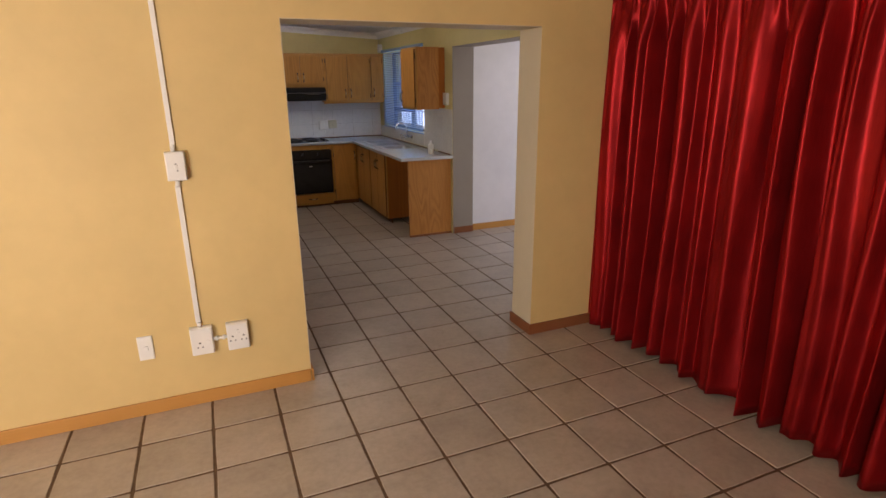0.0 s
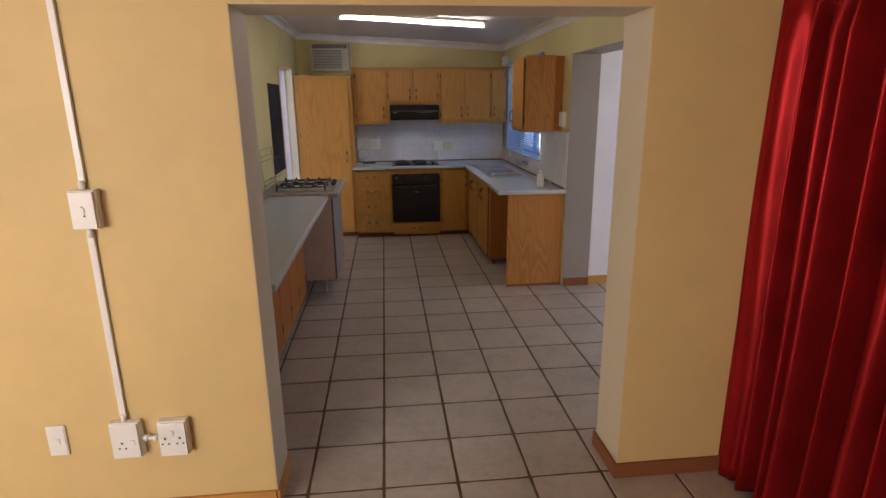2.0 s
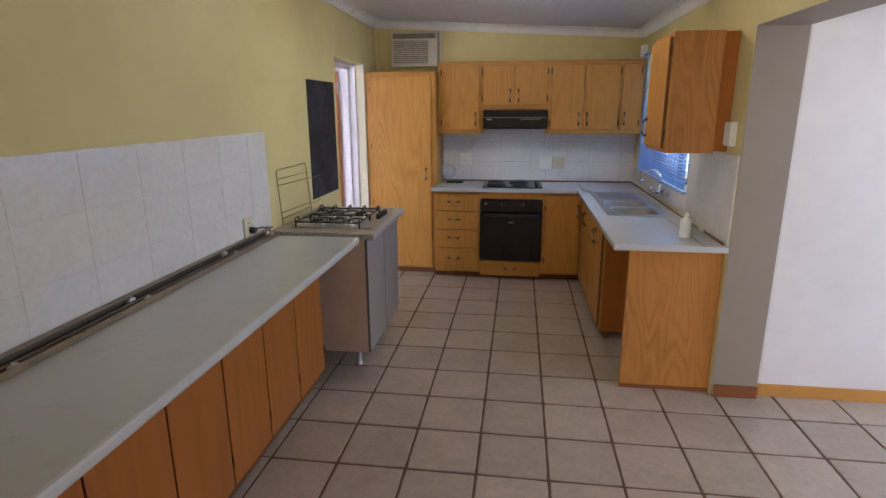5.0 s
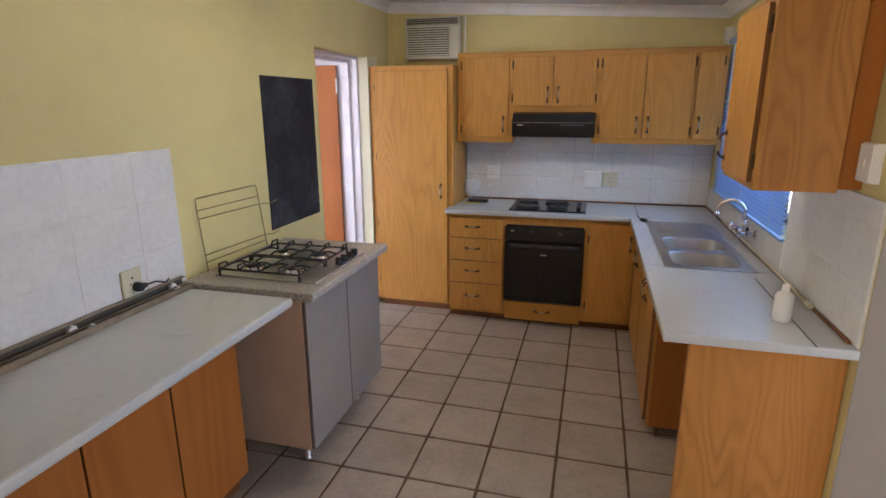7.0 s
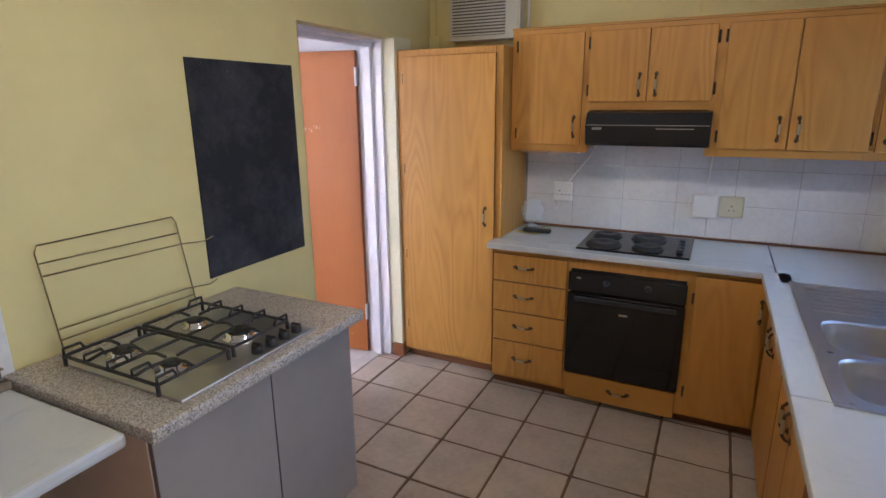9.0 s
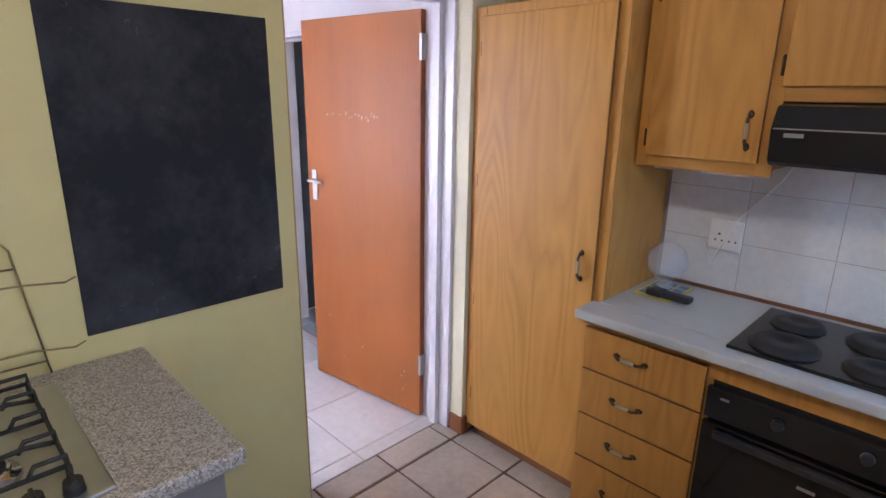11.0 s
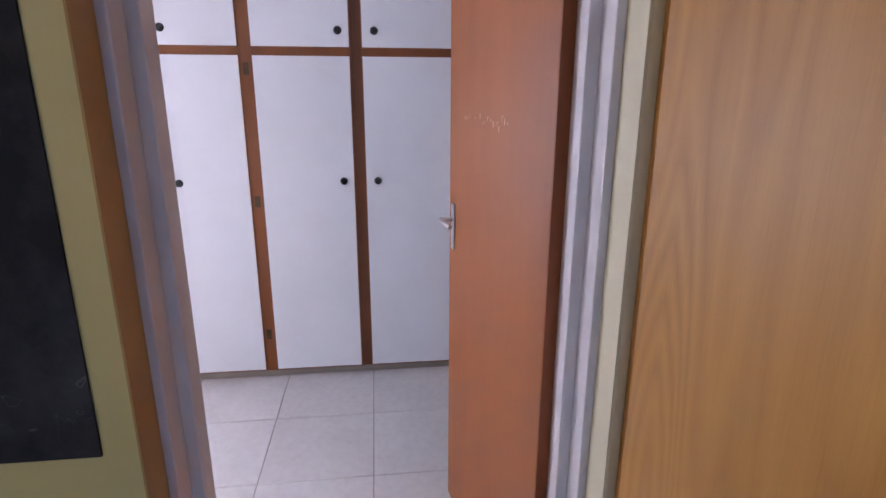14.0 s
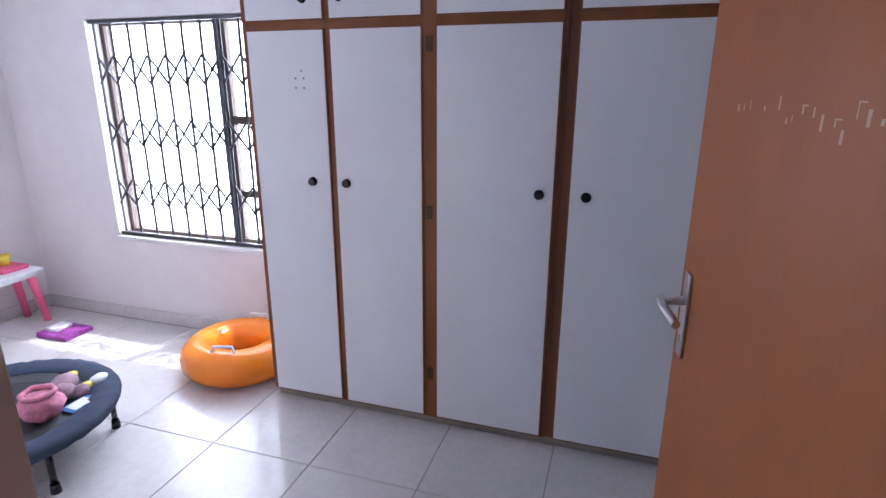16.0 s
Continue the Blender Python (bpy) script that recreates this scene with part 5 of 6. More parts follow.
solid("alarm_sensor", boxes((RW - 0.06, RW, 8.06, 8.13, 2.11, 2.22), bevel=0.012), "plastic", (RW, 8.1, 2.11), "small white alarm sensor beside the window", "sensor")

# air conditioner
ac = thing("air_conditioner", (0.345, 8.2, 2.06), "old cream window air conditioner set in the wall", "air conditioner")
part(ac, "casing", boxes((0.112, 0.58, 8.16, FW - 0.001, 2.06, 2.385), bevel=0.006), "ac_front")
part(ac, "vent", boxes((0.13, 0.56, 8.157, 8.162, 2.325, 2.372)), "ac_dark", label="dark air vent")
part(ac, "louvre", lambda bm: [add_box(bm, 0.128, 0.562, 8.150, 8.158, 2.328 + k * 0.0155, 2.3305 + k * 0.0155, 0.001) for k in range(4)], "ac_front")
part(ac, "grille_back", boxes((0.135, 0.485, 8.1575, 8.162, 2.085, 2.305)), "ac_dark")
part(ac, "grille_slat", lambda bm: [add_box(bm, 0.133, 0.487, 8.149, 8.158, 2.088 + k * 0.0182, 2.0975 + k * 0.0182, 0.002) for k in range(12)], "ac_front")
part(ac, "control_flap", boxes((0.497, 0.568, 8.154, 8.161, 2.085, 2.305), bevel=0.003), "ac_front")
part(ac, "surround", boxes((0.595, 0.607, 8.255, FW - 0.001, 2.05, 2.40), (0.098, 0.108, 8.255, FW - 0.001, 2.05, 2.40)), "white_gloss")
solid("wall_conduit", lambda bm: (add_box(bm, LW + 0.035, LW + 0.055, FW - 0.016, FW, 2.10, 2.41, 0.002), add_box(bm, LW + 0.01, LW + 0.085, FW - 0.035, FW, 2.02, 2.11, 0.004), add_tube(bm, [(LW + 0.085, FW - 0.02, 2.05), (0.05, 8.2, 2.01), (0.1, 8.1, 2.003)], 0.005), add_box(bm, 1.545, 1.555, FW - 0.006, FW, 2.08, 2.36, 0.001)), "lime", (0, FW, 2.1), "painted conduit and junction box in the corner", "conduit")

# counter clutter


def globe(bm):
    prof = [(0.03, 0.0), (0.034, 0.004), (0.022, 0.018), (0.021, 0.03)] + [(0.078 * math.sin(a), 0.105 - 0.078 * math.cos(a)) for a in [0.30 + k * 0.2 for k in range(14)]] + [(0.002, 0.1829)]
    add_lathe(bm, prof, (0.70, 8.14, CT + 0.008), 32)


gl = solid("glass_globe", globe, "glass", (0.70, 8.14, CT + 0.007), "round clear glass lamp globe on the counter", "glass globe")
gs = gl.modifiers.new("thickness", 'SOLIDIFY')
gs.thickness = 0.003
bk = thing("booklet", (0.64, 8.07, CT), "thin bright yellow and blue booklet on the counter", "booklet")
part(bk, "cover", boxes((0.645, 0.79, 7.99, 8.20, CT + 0.001, CT + 0.006), bevel=0.001), "yellow")
part(bk, "picture", boxes(*[(0.655 + 0.045 * i, 0.692 + 0.045 * i, 8.005 + 0.05 * j, 8.043 + 0.05 * j, CT + 0.0055, CT + 0.0068) for i in range(3) for j in range(4)]), "blue_print", label="small printed picture panels")
rm = thing("black_handset", (0.78, 8.03, CT), "black plastic handset lying on the counter", "handset")
part(rm, "body", lambda bm: (add_box(bm, 0.69, 0.86, 7.985, 8.035, CT + 0.0075, CT + 0.032, 0.011), add_box(bm, 0.70, 0.76, 7.98, 8.04, CT + 0.0075, CT + 0.036, 0.012)), "dark_plastic")

# tube light on the sloping ceiling
tl = thing("tube_light", (1.29, 6.3, ceil_z(1.29)), "lit white fluorescent tube fitting on the ceiling", "ceiling light")
ang = math.atan2(CZR - CZL, RW - LW)
part(tl, "batten", lambda bm: (add_box(bm, 0.60, 1.98, 6.275, 6.325, ceil_z(1.29) - 0.03, ceil_z(1.29) - 0.002, 0.003), [add_box(bm, x, x + 0.03, 6.285, 6.315, ceil_z(1.29) - 0.075, ceil_z(1.29) - 0.028, 0.004) for x in (0.60, 1.95)]), "white_gloss")
part(tl, "tube", lambda bm: add_cyl(bm, (0.63, 6.3, ceil_z(1.29) - 0.045), (1.95, 6.3, ceil_z(1.29) - 0.045), 0.019, seg=16), "tube", label="glowing fluorescent tube")
tl.rotation_euler = (0, -ang, 0)

# venetian blind
bl = thing("venetian_blind", (RW - 0.01, 7.22, 1.07), "pale venetian blind, slats half open, backlight blue in its colour", "blind")
part(bl, "head_rail", boxes((RW - 0.035, RW - 0.002, 6.405, 8.035, 2.10, 2.135), bevel=0.003), "blind")
part(bl, "bottom_rail", boxes((RW - 0.030, RW - 0.008, 6.41, 8.03, 1.068, 1.082), bevel=0.003), "blind")
slat0 = None
for k in range(42):
    z = 1.102 + k * 0.0237

    def slat(bm):
        rows = []
        for y in (6.412, 8.028):
            rows.append([bm.verts.new((RW - 0.019 + 0.0125 * c * math.cos(0.5), y, z + 0.0125 * c * math.sin(0.5) + 0.002 * (1 - c * c))) for c in (-1, -0.5, 0, 0.5, 1)])
            rows.append([bm.verts.new(v.co + Vector((0, 0, -0.0008))) for v in rows[-1]])
        t0, b0, t1, b1 = rows
        for i in range(4):
            bm.faces.new((t0[i], t0[i + 1], t1[i + 1], t1[i]))
            bm.faces.new((b0[i], b1[i], b1[i + 1], b0[i + 1]))
        bm.faces.new((t0[0], t1[0], b1[0], b0[0]))
        bm.faces.new((t0[4], b0[4], b1[4], t1[4]))
    if slat0 is None:
        slat0 = part(bl, "slat", slat, "blind", base=(RW - 0.019, 7.22, z))
        z_first = z
    else:
        o = slat0.copy()
        scene.collection.objects.link(o)
        o.location.z += z - z_first
part(bl, "cord", lambda bm: [add_cyl(bm, (RW - 0.033, y, 1.08), (RW - 0.033, y, 2.11), 0.0012, seg=5) for y in (6.6, 7.22, 7.85)], "plastic")

# ---- bedroom ----
WX = -2.20
wr = thing("wardrobe", (-2.48, 6.86, 0), "built-in wardrobe with white doors and brown wooden edges", "wardrobe")
part(wr, "body", boxes((BX + 0.002, WX - 0.02, 5.865, BN - 0.012, 0.05, 2.515)), "ward_white")
part(wr, "plinth", boxes((BX + 0.002, WX - 0.03, 5.875, BN - 0.012, 0, 0.05)), "taupe", label="chipped taupe plinth")
DE = [(5.885, 6.268, 6.175), (6.290, 6.702, 6.343), (6.758, 7.252, 7.192), (7.306, 7.832, 7.374)]
part(wr, "frame", boxes((WX - 0.02, WX - 0.003, 5.865, 5.885, 0.05, 2.515), (WX - 0.02, WX - 0.003, 6.268, 6.290, 0.05, 2.515), (WX - 0.02, WX - 0.001, 6.702, 6.758, 0.05, 2.515), (WX - 0.02, WX - 0.003, 7.832, BN - 0.012, 0.05, 2.515)), "ward_wood", label="brown wooden stiles between the doors")
part(wr, "meeting_stile", boxes((WX - 0.02, WX - 0.010, 7.252, 7.306, 0.05, 2.515), (WX - 0.012, WX - 0.002, 7.254, 7.268, 0.05, 2.515)), "ward_dark", label="dark brown recessed meeting stile")
part(wr, "cross_rail", boxes(*[(WX - 0.019, WX - 0.004, a, b, 1.793, 1.837) for a, b, k in DE]), "ward_wood")
for y, z in ((6.73, 0.25), (6.73, 1.02), (6.73, 1.70)):
    part(wr, "hinge", lambda bm: add_box(bm, WX - 0.002, WX + 0.004, y - 0.014, y + 0.014, z, z + 0.06, 0.002), "brass")
for a, b, k in DE:
    for z0, z1, kz in ((0.055, 1.798, 1.155), (1.832, 2.505, 1.917)):
        d = part(wr, "door", boxes((WX - 0.012, WX + 0.006, a + 0.006, b - 0.006, z0 + 0.005, z1 - 0.005), bevel=0.002), "ward_white", base=(WX, (a + b) / 2, z0))
        part(d, "edging", boxes((WX - 0.011, WX + 0.0052, a, a + 0.0058, z0, z1), (WX - 0.011, WX + 0.0052, b - 0.0058, b, z0, z1), (WX - 0.011, WX + 0.0052, a + 0.0058, b - 0.0058, z0, z0 + 0.0048), (WX - 0.011, WX + 0.0052, a + 0.0058, b - 0.0058, z1 - 0.0048, z1)), "ward_wood")
        part(d, "knob", lambda bm: (add_cyl(bm, (WX + 0.005, k, kz), (WX + 0.009, k, kz), 0.021, 0.020, 20), add_cyl(bm, (WX + 0.009, k, kz), (WX + 0.02, k, kz), 0.010, 0.012, 16), add_cyl(bm, (WX + 0.02, k, kz), (WX + 0.028, k, kz), 0.018, 0.014, 20)), "black", label="small round black knob")
part(wr, "screw_marks", lambda bm: [add_cyl(bm, (WX + 0.0055, y, z), (WX + 0.0068, y, z), 0.005, seg=8) for y, z in ((6.12, 1.60), (6.16, 1.60), (6.12, 1.56), (6.16, 1.56), (6.15, 1.63))], "grey_lam")

# window grille of folding bars
gr = thing("window_grille", (BX - 0.03, 4.9, 0.57), "black folding diamond security grille across the window", "security grille")
GXX = BX - 0.028


def grille(bm):
    for z in (0.605, 1.93):
        add_box(bm, GXX - 0.014, GXX + 0.014, 4.315, 5.815, z, z + 0.022, 0.003)
    n = 12
    ys = [4.34 + k * (5.79 - 4.34) / (n - 1) for k in range(n)]
    for k, y in enumerate(ys):
        add_box(bm, GXX - 0.010, GXX - 0.002, y - 0.008, y + 0.008, 0.627, 1.93)
        for z0 in (0.90, 1.283, 1.66):
            if k < n - 1:
                m = (ys[k + 1] - y)
                add_tube(bm, [(GXX + 0.003, y, z0 + 0.082), (GXX + 0.003, y + m, z0 - 0.082)], 0.0075, 5)
                add_tube(bm, [(GXX + 0.006, y, z0 - 0.082), (GXX + 0.006, y + m, z0 + 0.082)], 0.0075, 5)
                add_cyl(bm, (GXX - 0.002, y + m / 2, z0), (GXX + 0.013, y + m / 2, z0), 0.008, seg=8)
    add_box(bm, GXX - 0.012, GXX + 0.012, 5.23, 5.26, 0.627, 1.93, 0.003)


part(gr, "bars", grille, "bars")
solid("window_sill", boxes((BX - 0.10, BX + 0.012, 4.30, 5.83, 0.575, 0.5995), bevel=0.004), "white_gloss", (BX, 4.9, 0.55), "white painted window sill", "sill", kind="structure")

# swim ring
SRX, SRY, SRT, SRM = -2.42, 5.50, 0.105, 0.225
ring = thing("swim_ring", (SRX, SRY, 0), "inflated orange swim ring with clear handles", "swim ring")


def ring_mesh(bm):
    n, s = 48, 20
    rows = []
    for i in range(n):
        a = 2 * math.pi * i / n
        rows.append([bm.verts.new((SRX + math.cos(a) * (SRM + SRT * math.cos(t)), SRY + math.sin(a) * (SRM + SRT * math.cos(t)), SRT * 0.96 + SRT * 0.95 * math.sin(t) + 0.0012 * math.sin(a * 24))) for t in [2 * math.pi * k / s for k in range(s)]])
    for i in range(n):
        for k in range(s):
            bm.faces.new((rows[i][k], rows[(i + 1) % n][k], rows[(i + 1) % n][(k + 1) % s], rows[i][(k + 1) % s])).smooth = True


part(ring, "tube", ring_mesh, "orange")
for a in (0.25, 3.3):
    c = Vector((SRX + math.cos(a) * SRM, SRY + math.sin(a) * SRM, SRT * 1.91))
    tdir = Vector((-math.sin(a), math.cos(a), 0))
    part(ring, "grip", lambda bm: add_tube(bm, [c - tdir * 0.065 - Vector((0, 0, 0.012)), c - tdir * 0.05 + Vector((0, 0, 0.03)), c + tdir * 0.05 + Vector((0, 0, 0.03)), c + tdir * 0.065 - Vector((0, 0, 0.012))], 0.009), "plastic", label="clear white moulded handle")

# mini trampoline
TX, TY, TR, TZ = -1.385, 5.02, 0.48, 0.225
tr = thing("mini_trampoline", (TX, TY, 0), "round dark navy mini trampoline with padded rim", "trampoline")


def pad(bm):
    n = 96
    rows = []
    for r, dz in ((TR + 0.004, -0.035), (TR + 0.012, -0.012), (TR, 0.004), (TR - 0.03, 0.012), (TR - 0.075, 0.008), (TR - 0.12, -0.004), (TR - 0.125, -0.012)):
        ring_ = []
        for k in range(n):
            a = 2 * math.pi * k / n
            w = 0.0025 * math.sin(a * 41) + 0.002 * math.sin(a * 29 + 1)
            ring_.append(bm.verts.new((TX + r * math.cos(a), TY + r * math.sin(a), TZ + dz + w)))
        rows.append(ring_)
    for p, q in zip(rows, rows[1:]):
        for k in range(n):
            bm.faces.new((p[k], p[(k + 1) % n], q[(k + 1) % n], q[k])).smooth = True


part(tr, "pad", pad, "navy", label="gathered navy cloth rim pad")
part(tr, "frame", lambda bm: add_tube(bm, [(TX + (TR - 0.02) * math.cos(2 * math.pi * k / 40), TY + (TR - 0.02) * math.sin(2 * math.pi * k / 40), TZ - 0.02) for k in range(40)], 0.014, 8, closed=True), "black")
part(tr, "mat", lambda bm: add_lathe(bm, [(TR - 0.115, -0.012), (TR - 0.115, -0.008), (0.2, -0.016), (0.001, -0.02)], (TX, TY, TZ), 40), "mesh")
for a in [2.43 + k * math.pi / 3 for k in range(6)]:
    part(tr, "leg", lambda bm: (add_cyl(bm, (TX + 0.44 * math.cos(a), TY + 0.44 * math.sin(a), 0.018), (TX + 0.44 * math.cos(a), TY + 0.44 * math.sin(a), TZ - 0.02), 0.013, seg=10), add_cyl(bm, (TX + 0.44 * math.cos(a), TY + 0.44 * math.sin(a), 0.0), (TX + 0.44 * math.cos(a), TY + 0.44 * math.sin(a), 0.04), 0.021, 0.017, 12)), "black")


def blob(bm, c, r, sq=(1, 1, 1), seed=0, amp=0.12, mi=0):
    g = bmesh.ops.create_icosphere(bm, subdivisions=3, radius=1.0)
    for v in g["verts"]:
        k = 1 + amp * noise.noise(v.co * 2.2 + Vector((seed, seed * 2, 0)))
        v.co = Vector(c) + Vector((v.co.x * r * sq[0] * k, v.co.y * r * sq[1] * k, v.co.z * r * sq[2] * k))
    for f in {f for v in g["verts"] for f in v.link_faces}:
        f.smooth, f.material_index = True, mi


ztm = TZ - 0.012
solid("soft_toy", lambda bm: (blob(bm, (-1.645, 5.130, ztm + 0.035), 0.05, (1.2, 1, 0.75), 1), blob(bm, (-1.585, 5.200, ztm + 0.035), 0.045, (1.1, 1.2, 0.8), 2), blob(bm, (-1.625, 5.260, ztm + 0.03), 0.032, (1, 1, 0.9), 3)), "plush", (-1.625, 5.170, ztm), "small mauve plush toy on the trampoline", "soft toy")
solid("toy_pouch", lambda bm: (blob(bm, (-1.445, 5.250, ztm + 0.055), 0.085, (1, 1.05, 0.75), 5, 0.2), add_tube(bm, [(-1.445 + 0.06 * math.cos(k * 0.628), 5.25 + 0.06 * math.sin(k * 0.628), ztm + 0.115 + 0.004 * math.sin(k * 3)) for k in range(10)], 0.012, 6, closed=True)), "plush_pink", (-1.445, 5.250, ztm), "gathered pink plush pouch on the trampoline", "toy")
tf = thing("toy_figure", (-1.725, 5.210, ztm), "small pale blue and yellow plastic toy", "toy")
part(tf, "body", lambda bm: blob(bm, (-1.735, 5.230, ztm + 0.024), 0.03, (1.5, 1, 0.75), 7, 0.1), "paper")
part(tf, "foot", lambda bm: (blob(bm, (-1.675, 5.225, ztm + 0.02), 0.022, (1.4, 1, 0.8), 8, 0.1)), "yellow")
solid("toy_block", lambda bm: blob(bm, (-1.725, 5.070, ztm + 0.02), 0.022, (1.4, 1, 0.8), 9, 0.1), "yellow", (-1.725, 5.070, ztm), "small yellow plastic toy piece", "toy")
cd = thing("photo_card", (-1.555, 5.320, ztm), "clear packet with a pale picture card", "packet")
part(cd, "sleeve", boxes((-1.625, -1.495, 5.28, 5.36, ztm + 0.006, ztm + 0.012), bevel=0.002), "blue_print")
part(cd, "card", boxes((-1.605, -1.515, 5.29, 5.35, ztm + 0.011, ztm + 0.0135)), "paper")
bx2 = thing("toy_box", (-2.42, 4.11, 0), "flat purple printed toy package on the floor", "toy package")
part(bx2, "card", boxes((-2.52, -2.32, 3.98, 4.23, 0.0, 0.03), bevel=0.004), "purple")
part(bx2, "bubble", boxes((-2.48, -2.36, 4.01, 4.11, 0.029, 0.055), bevel=0.012), "paper")

# children's table
tb_ = thing("childs_table", (-2.28, 3.80, 0), "small white topped plastic table with pink legs", "table")
part(tb_, "top", boxes((-2.56, -2.02, 3.555, 3.83, 0.365, 0.39), bevel=0.012), "paper")
part(tb_, "apron", boxes((-2.53, -2.05, 3.58, 3.80, 0.33, 0.367), bevel=0.01), "paper")
for x, y, sx, sy in ((-2.50, 3.62, -1, -0.6), (-2.50, 3.77, -1, 0.3), (-2.08, 3.62, 1, -0.6), (-2.08, 3.77, 1, 0.3)):
    part(tb_, "leg", lambda bm: add_cyl(bm, (x + sx * 0.05, y + sy * 0.05, 0.0), (x, y, 0.355), 0.022, 0.028, 14), "pink")
solid("toy_tray", boxes((-2.52, -2.34, 3.58, 3.76, 0.3905, 0.42), bevel=0.012), "pink", (-2.43, 3.67, 0.425), "red-pink plastic toy tray on the table", "toy")
solid("toy_cup", lambda bm: add_lathe(bm, [(0.03, 0), (0.04, 0.07), (0.036, 0.07), (0.027, 0.006), (0.001, 0.006)], (-2.44, 3.65, 0.4205)), "yellow", (-2.44, 3.65, 0.4205), "small yellow toy cup on the tray", "toy")

# bedroom skirting of cut tiles
for nm, r in (("baseboard_bedroom_west", (BX, BX + 0.010, BS, 5.86, 0, 0.085)), ("baseboard_bedroom_south", (BX + 0.01, -0.33, BS, BS + 0.010, 0, 0.085))):
    s = solid(nm, boxes(r), "bed_tile", (0, 0, 0), "pale tile skirting", "skirting board", kind="structure")

# ---- pieces: wall tiles and floor tiles ----
MESHES = {}


def tile_mesh(sx, sy, sz, bev, mat):
    """A shared tile, thick along its smallest side, centred on its origin."""
    key = (round(sx, 4), round(sy, 4), round(sz, 4), mat)
    if key not in MESHES:
        bm = bmesh.new()
        g = bmesh.ops.create_cube(bm, size=1.0)
        bmesh.ops.scale(bm, vec=(sx, sy, sz), verts=bm.verts)
        bmesh.ops.bevel(bm, geom=list(bm.edges), offset=bev, segments=1, affect='EDGES')
        me = bpy.data.meshes.new("tile")
        bm.to_mesh(me)
        bm.free()
        me.materials.append(M[mat])
        MESHES[key] = me
    return MESHES[key]


def worn_tile(sx, sy, k):
    """One of a few hand-cut looking tiles: the outline wanders by a couple of millimetres."""
    key = ("worn", round(sx, 4), round(sy, 4), k)
    if key not in MESHES:
        r = random.Random(71 + k)
        hx, hy, n = sx / 2, sy / 2, 5
        loop = [(-hx + sx * i / n, -hy) for i in range(n)] + [(hx, -hy + sy * i / n) for i in range(n)] + [(hx - sx * i / n, hy) for i in range(n)] + [(-hx, hy - sy * i / n) for i in range(n)]
        loop = [(x - math.copysign(r.uniform(-0.0012, 0.0024), x) * (abs(x) > hx - 1e-6), y - math.copysign(r.uniform(-0.0012, 0.0024), y) * (abs(y) > hy - 1e-6)) for x, y in loop]
        loop[0], loop[n], loop[2 * n], loop[3 * n] = [(x * 0.988, y * 0.988) for x, y in (loop[0], loop[n], loop[2 * n], loop[3 * n])]
        bm = bmesh.new()
        rows = [[bm.verts.new((x * q, y * q, z)) for x, y in loop] for q, z in ((1.0, -0.005), (1.0, 0.003), (0.984, 0.005))]
        m = len(loop)
        for a, b in zip(rows, rows[1:]):
            for i in range(m):
                bm.faces.new((a[i], a[(i + 1) % m], b[(i + 1) % m], b[i])).smooth = False
        bm.faces.new(rows[-1])
        me = bpy.data.meshes.new("tile")
        bm.to_mesh(me)
        bm.free()
        me.materials.append(M["floor_tile"])
        MESHES[key] = me
    return MESHES[key]


def lay(parent, x0, x1, y0, y1, z0, z1, bev, mat):
    o = new("tile", tile_mesh(x1 - x0, y1 - y0, z1 - z0, bev, mat))
    o.parent = parent
    o.location = Vector(((x0 + x1) / 2, (y0 + y1) / 2, (z0 + z1) / 2)) - world_at(parent)
    return o


def steps(origin, pitch, a, b):
    k = math.floor((a - origin) / pitch)
    out = []
    while origin + k * pitch < b:
        p, q = max(a, origin + k * pitch), min(b, origin + (k + 1) * pitch)
        if q - p > 0.03:
            out.append((p, q))
        k += 1
    return out


def backsplash(name, axis, at, out, a0, a1, z0, z1, o_a, bed="grout_w"):
    w = solid(name, boxes((a0, a1, min(at, at + out * 0.0082), max(at, at + out * 0.0082), z0, z1) if axis == 'y' else (min(at, at + out * 0.0082), max(at, at + out * 0.0082), a0, a1, z0, z1)), bed, (0, 0, 0), "glossy white wall tiles above the counter", "wall tiles", kind="structure")
    j = 0.0009
    for a, b in steps(o_a, 0.302, a0, a1):
        for u, v in steps(1.11, 0.2025, z0, z1):
            p, q = sorted((at + out * 0.002, at + out * 0.0095))
            if axis == 'y':
                lay(w, a + j, b - j, p, q, u + j, v - j, 0.0007, "wall_tile")
            else:
                lay(w, p, q, a + j, b - j, u + j, v - j, 0.0007, "wall_tile")


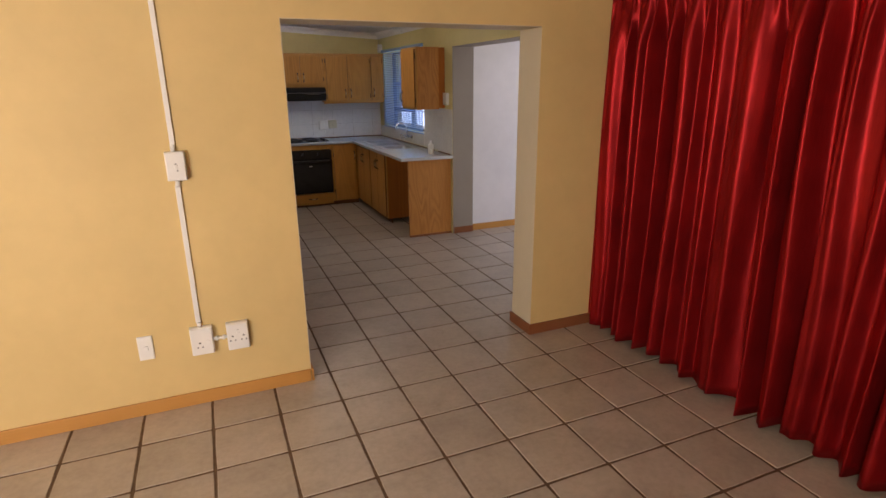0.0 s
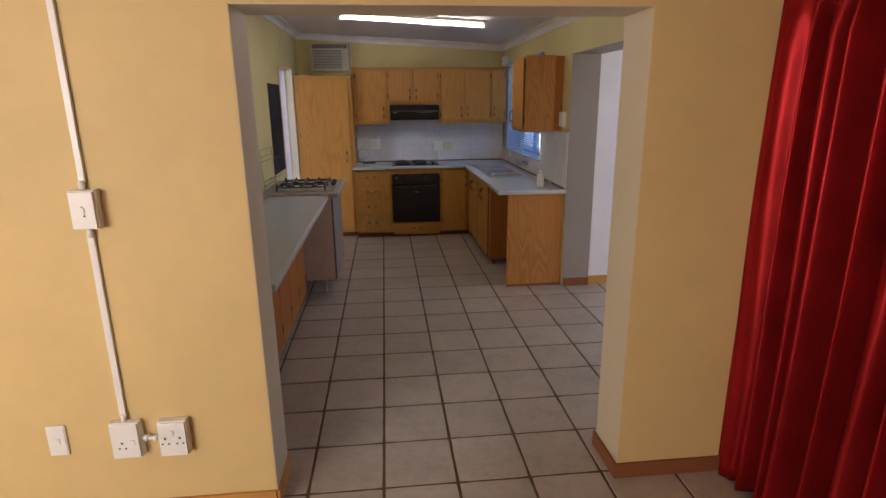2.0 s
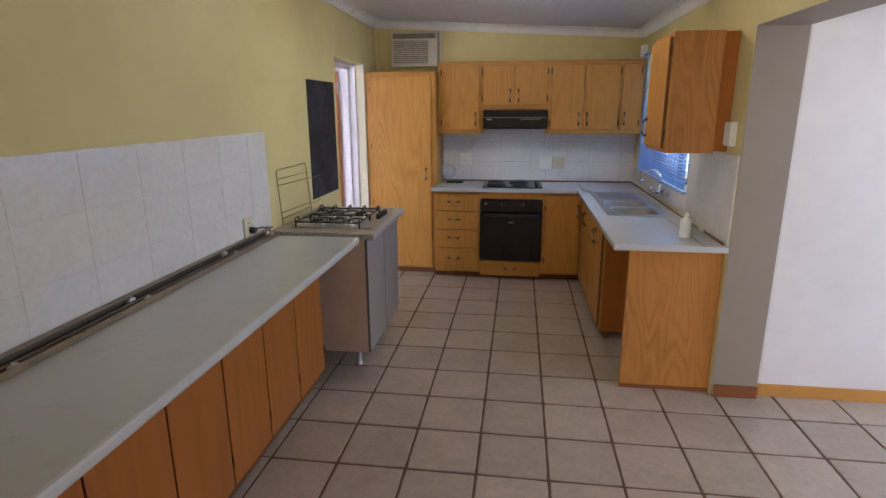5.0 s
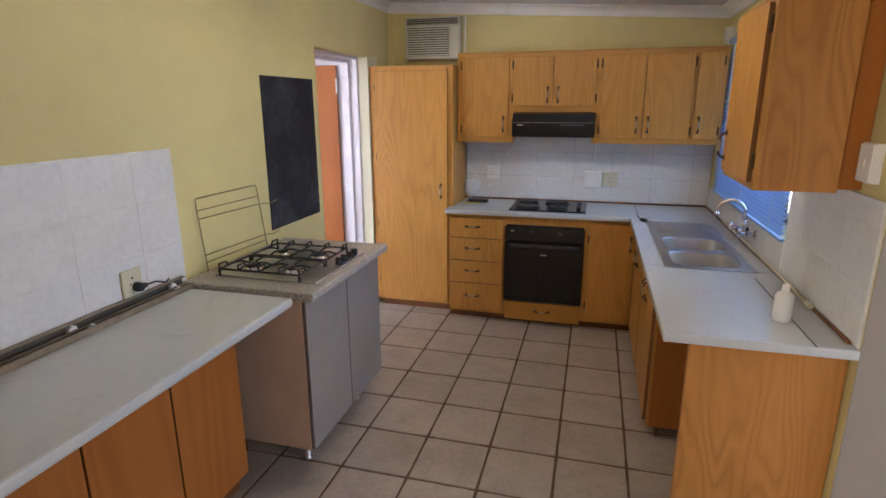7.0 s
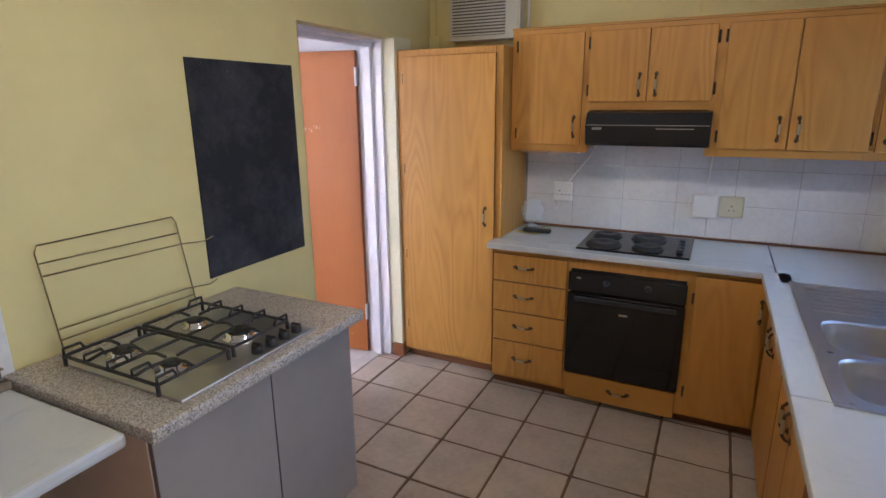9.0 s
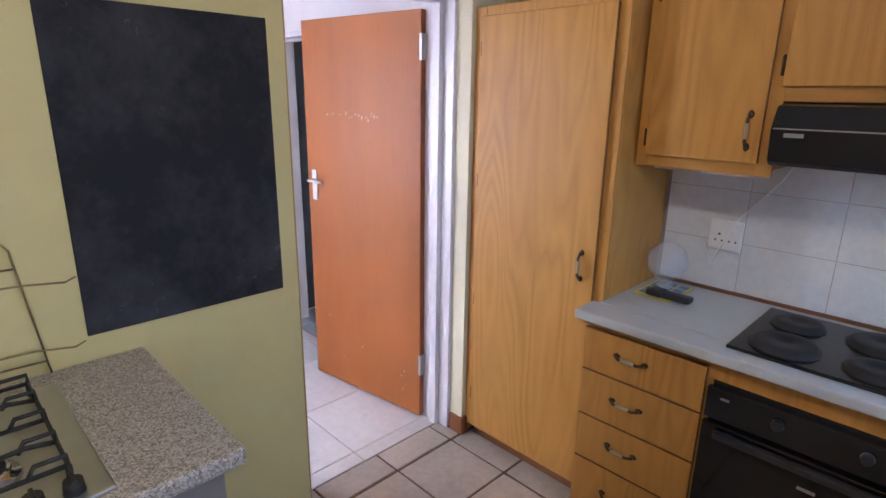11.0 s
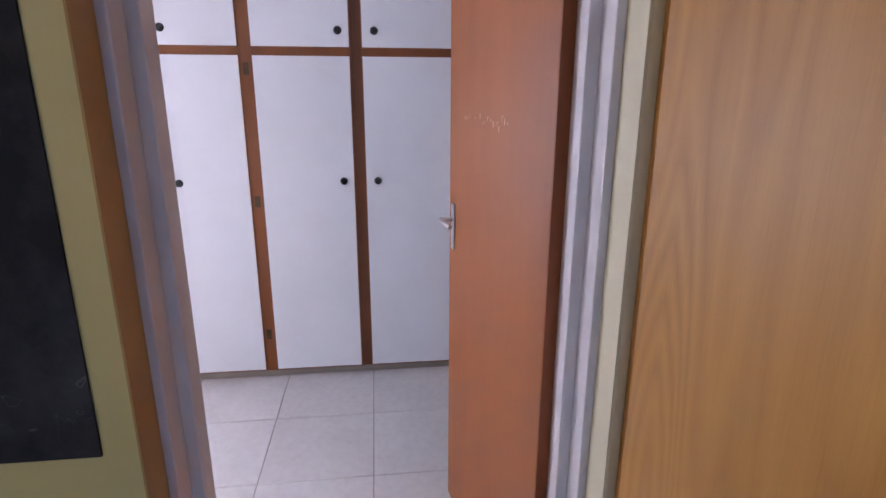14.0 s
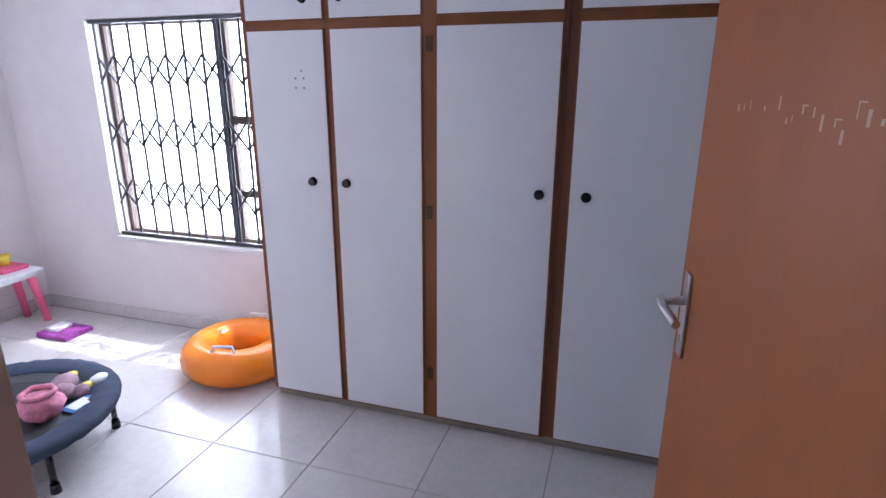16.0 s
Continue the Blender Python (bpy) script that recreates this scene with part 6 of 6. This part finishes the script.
backsplash("wall_tiles_west", 'x', LW, 1, 3.165, 5.57, 0.915, 1.522, 5.348)
backsplash("wall_tiles_north", 'y', FW, -1, 0.610, RW - 0.011, 0.907, 1.515, 1.227, "grout_b")
backsplash("wall_tiles_east_a", 'x', RW, -1, 5.565, 6.405, 0.907, 1.40, 6.42)
backsplash("wall_tiles_east_b", 'x', RW, -1, 6.405, 8.259, 0.907, 1.064, 6.42)

P, PL, OX, OY = 0.335, 0.341, 1.262, 3.972
J = 0.0055
rng = random.Random(2)
rest = bmesh.new()


def floor_region(x0, x1, y0, y1, keep):
    for a, b in steps(OX, P, x0, x1):
        for c, d in steps(OY, PL, y0, y1):
            dz = rng.uniform(-0.0006, 0.0006)
            if keep(a, c):
                o = lay(fl_main, a + J, b - J, c + J, d - J, -0.010, 0.0, 0.0022, "floor_tile")
                o.location.z += dz
                if b - a > 0.25 and d - c > 0.25:
                    o.data = worn_tile(b - a - 2 * J, d - c - 2 * J, rng.randrange(9))
                o.rotation_euler = (rng.uniform(-0.0012, 0.0012), rng.uniform(-0.0012, 0.0012), rng.uniform(-0.003, 0.003))
            else:
                add_box(rest, a + J, b - J, c + J, d - J, -0.010, dz)


floor_region(-3.2, 2.62, -1.55, OY - 3 * PL, lambda x, y: x > -1.3 and y > 0.3)
floor_region(LW, OX + 4 * P, OY - 3 * PL, FW, lambda x, y: x > 0.0)
floor_region(OX + 4 * P, 5.35, 3.1, 5.60, lambda x, y: x < 3.2 and y > 4.5)
floor_region(-0.24, LW, 6.945, 7.795, lambda x, y: True)
rt = tagged(finish("tiles_far", rest, "floor_tile", (0, 0, 0), fl_main), kind="stuff")

for a, b in steps(-1.762, 0.4945, BX + 0.01, -0.325):
    for c, d in steps(5.832, 0.4945, BS + 0.01, BN - 0.002):
        lay(fl_bed, a + 0.002, b - 0.002, c + 0.002, d - 0.002, -0.010, 0.0, 0.0012, "bed_tile")
for c, d in steps(6.327, 0.4945, 6.945, 7.795):
    lay(fl_bed, -0.325 + 0.001, -0.243, c + 0.002, d - 0.002, -0.010, 0.0, 0.0012, "bed_tile")
for a, b in steps(-1.775, 0.35, -2.05, -0.5):
    for c, d in steps(8.0, 0.35, BN + 0.02, 9.4):
        lay(fl_bed, a + 0.003, b - 0.003, c + 0.003, d - 0.003, -0.010, 0.0, 0.0012, "grey_tile")
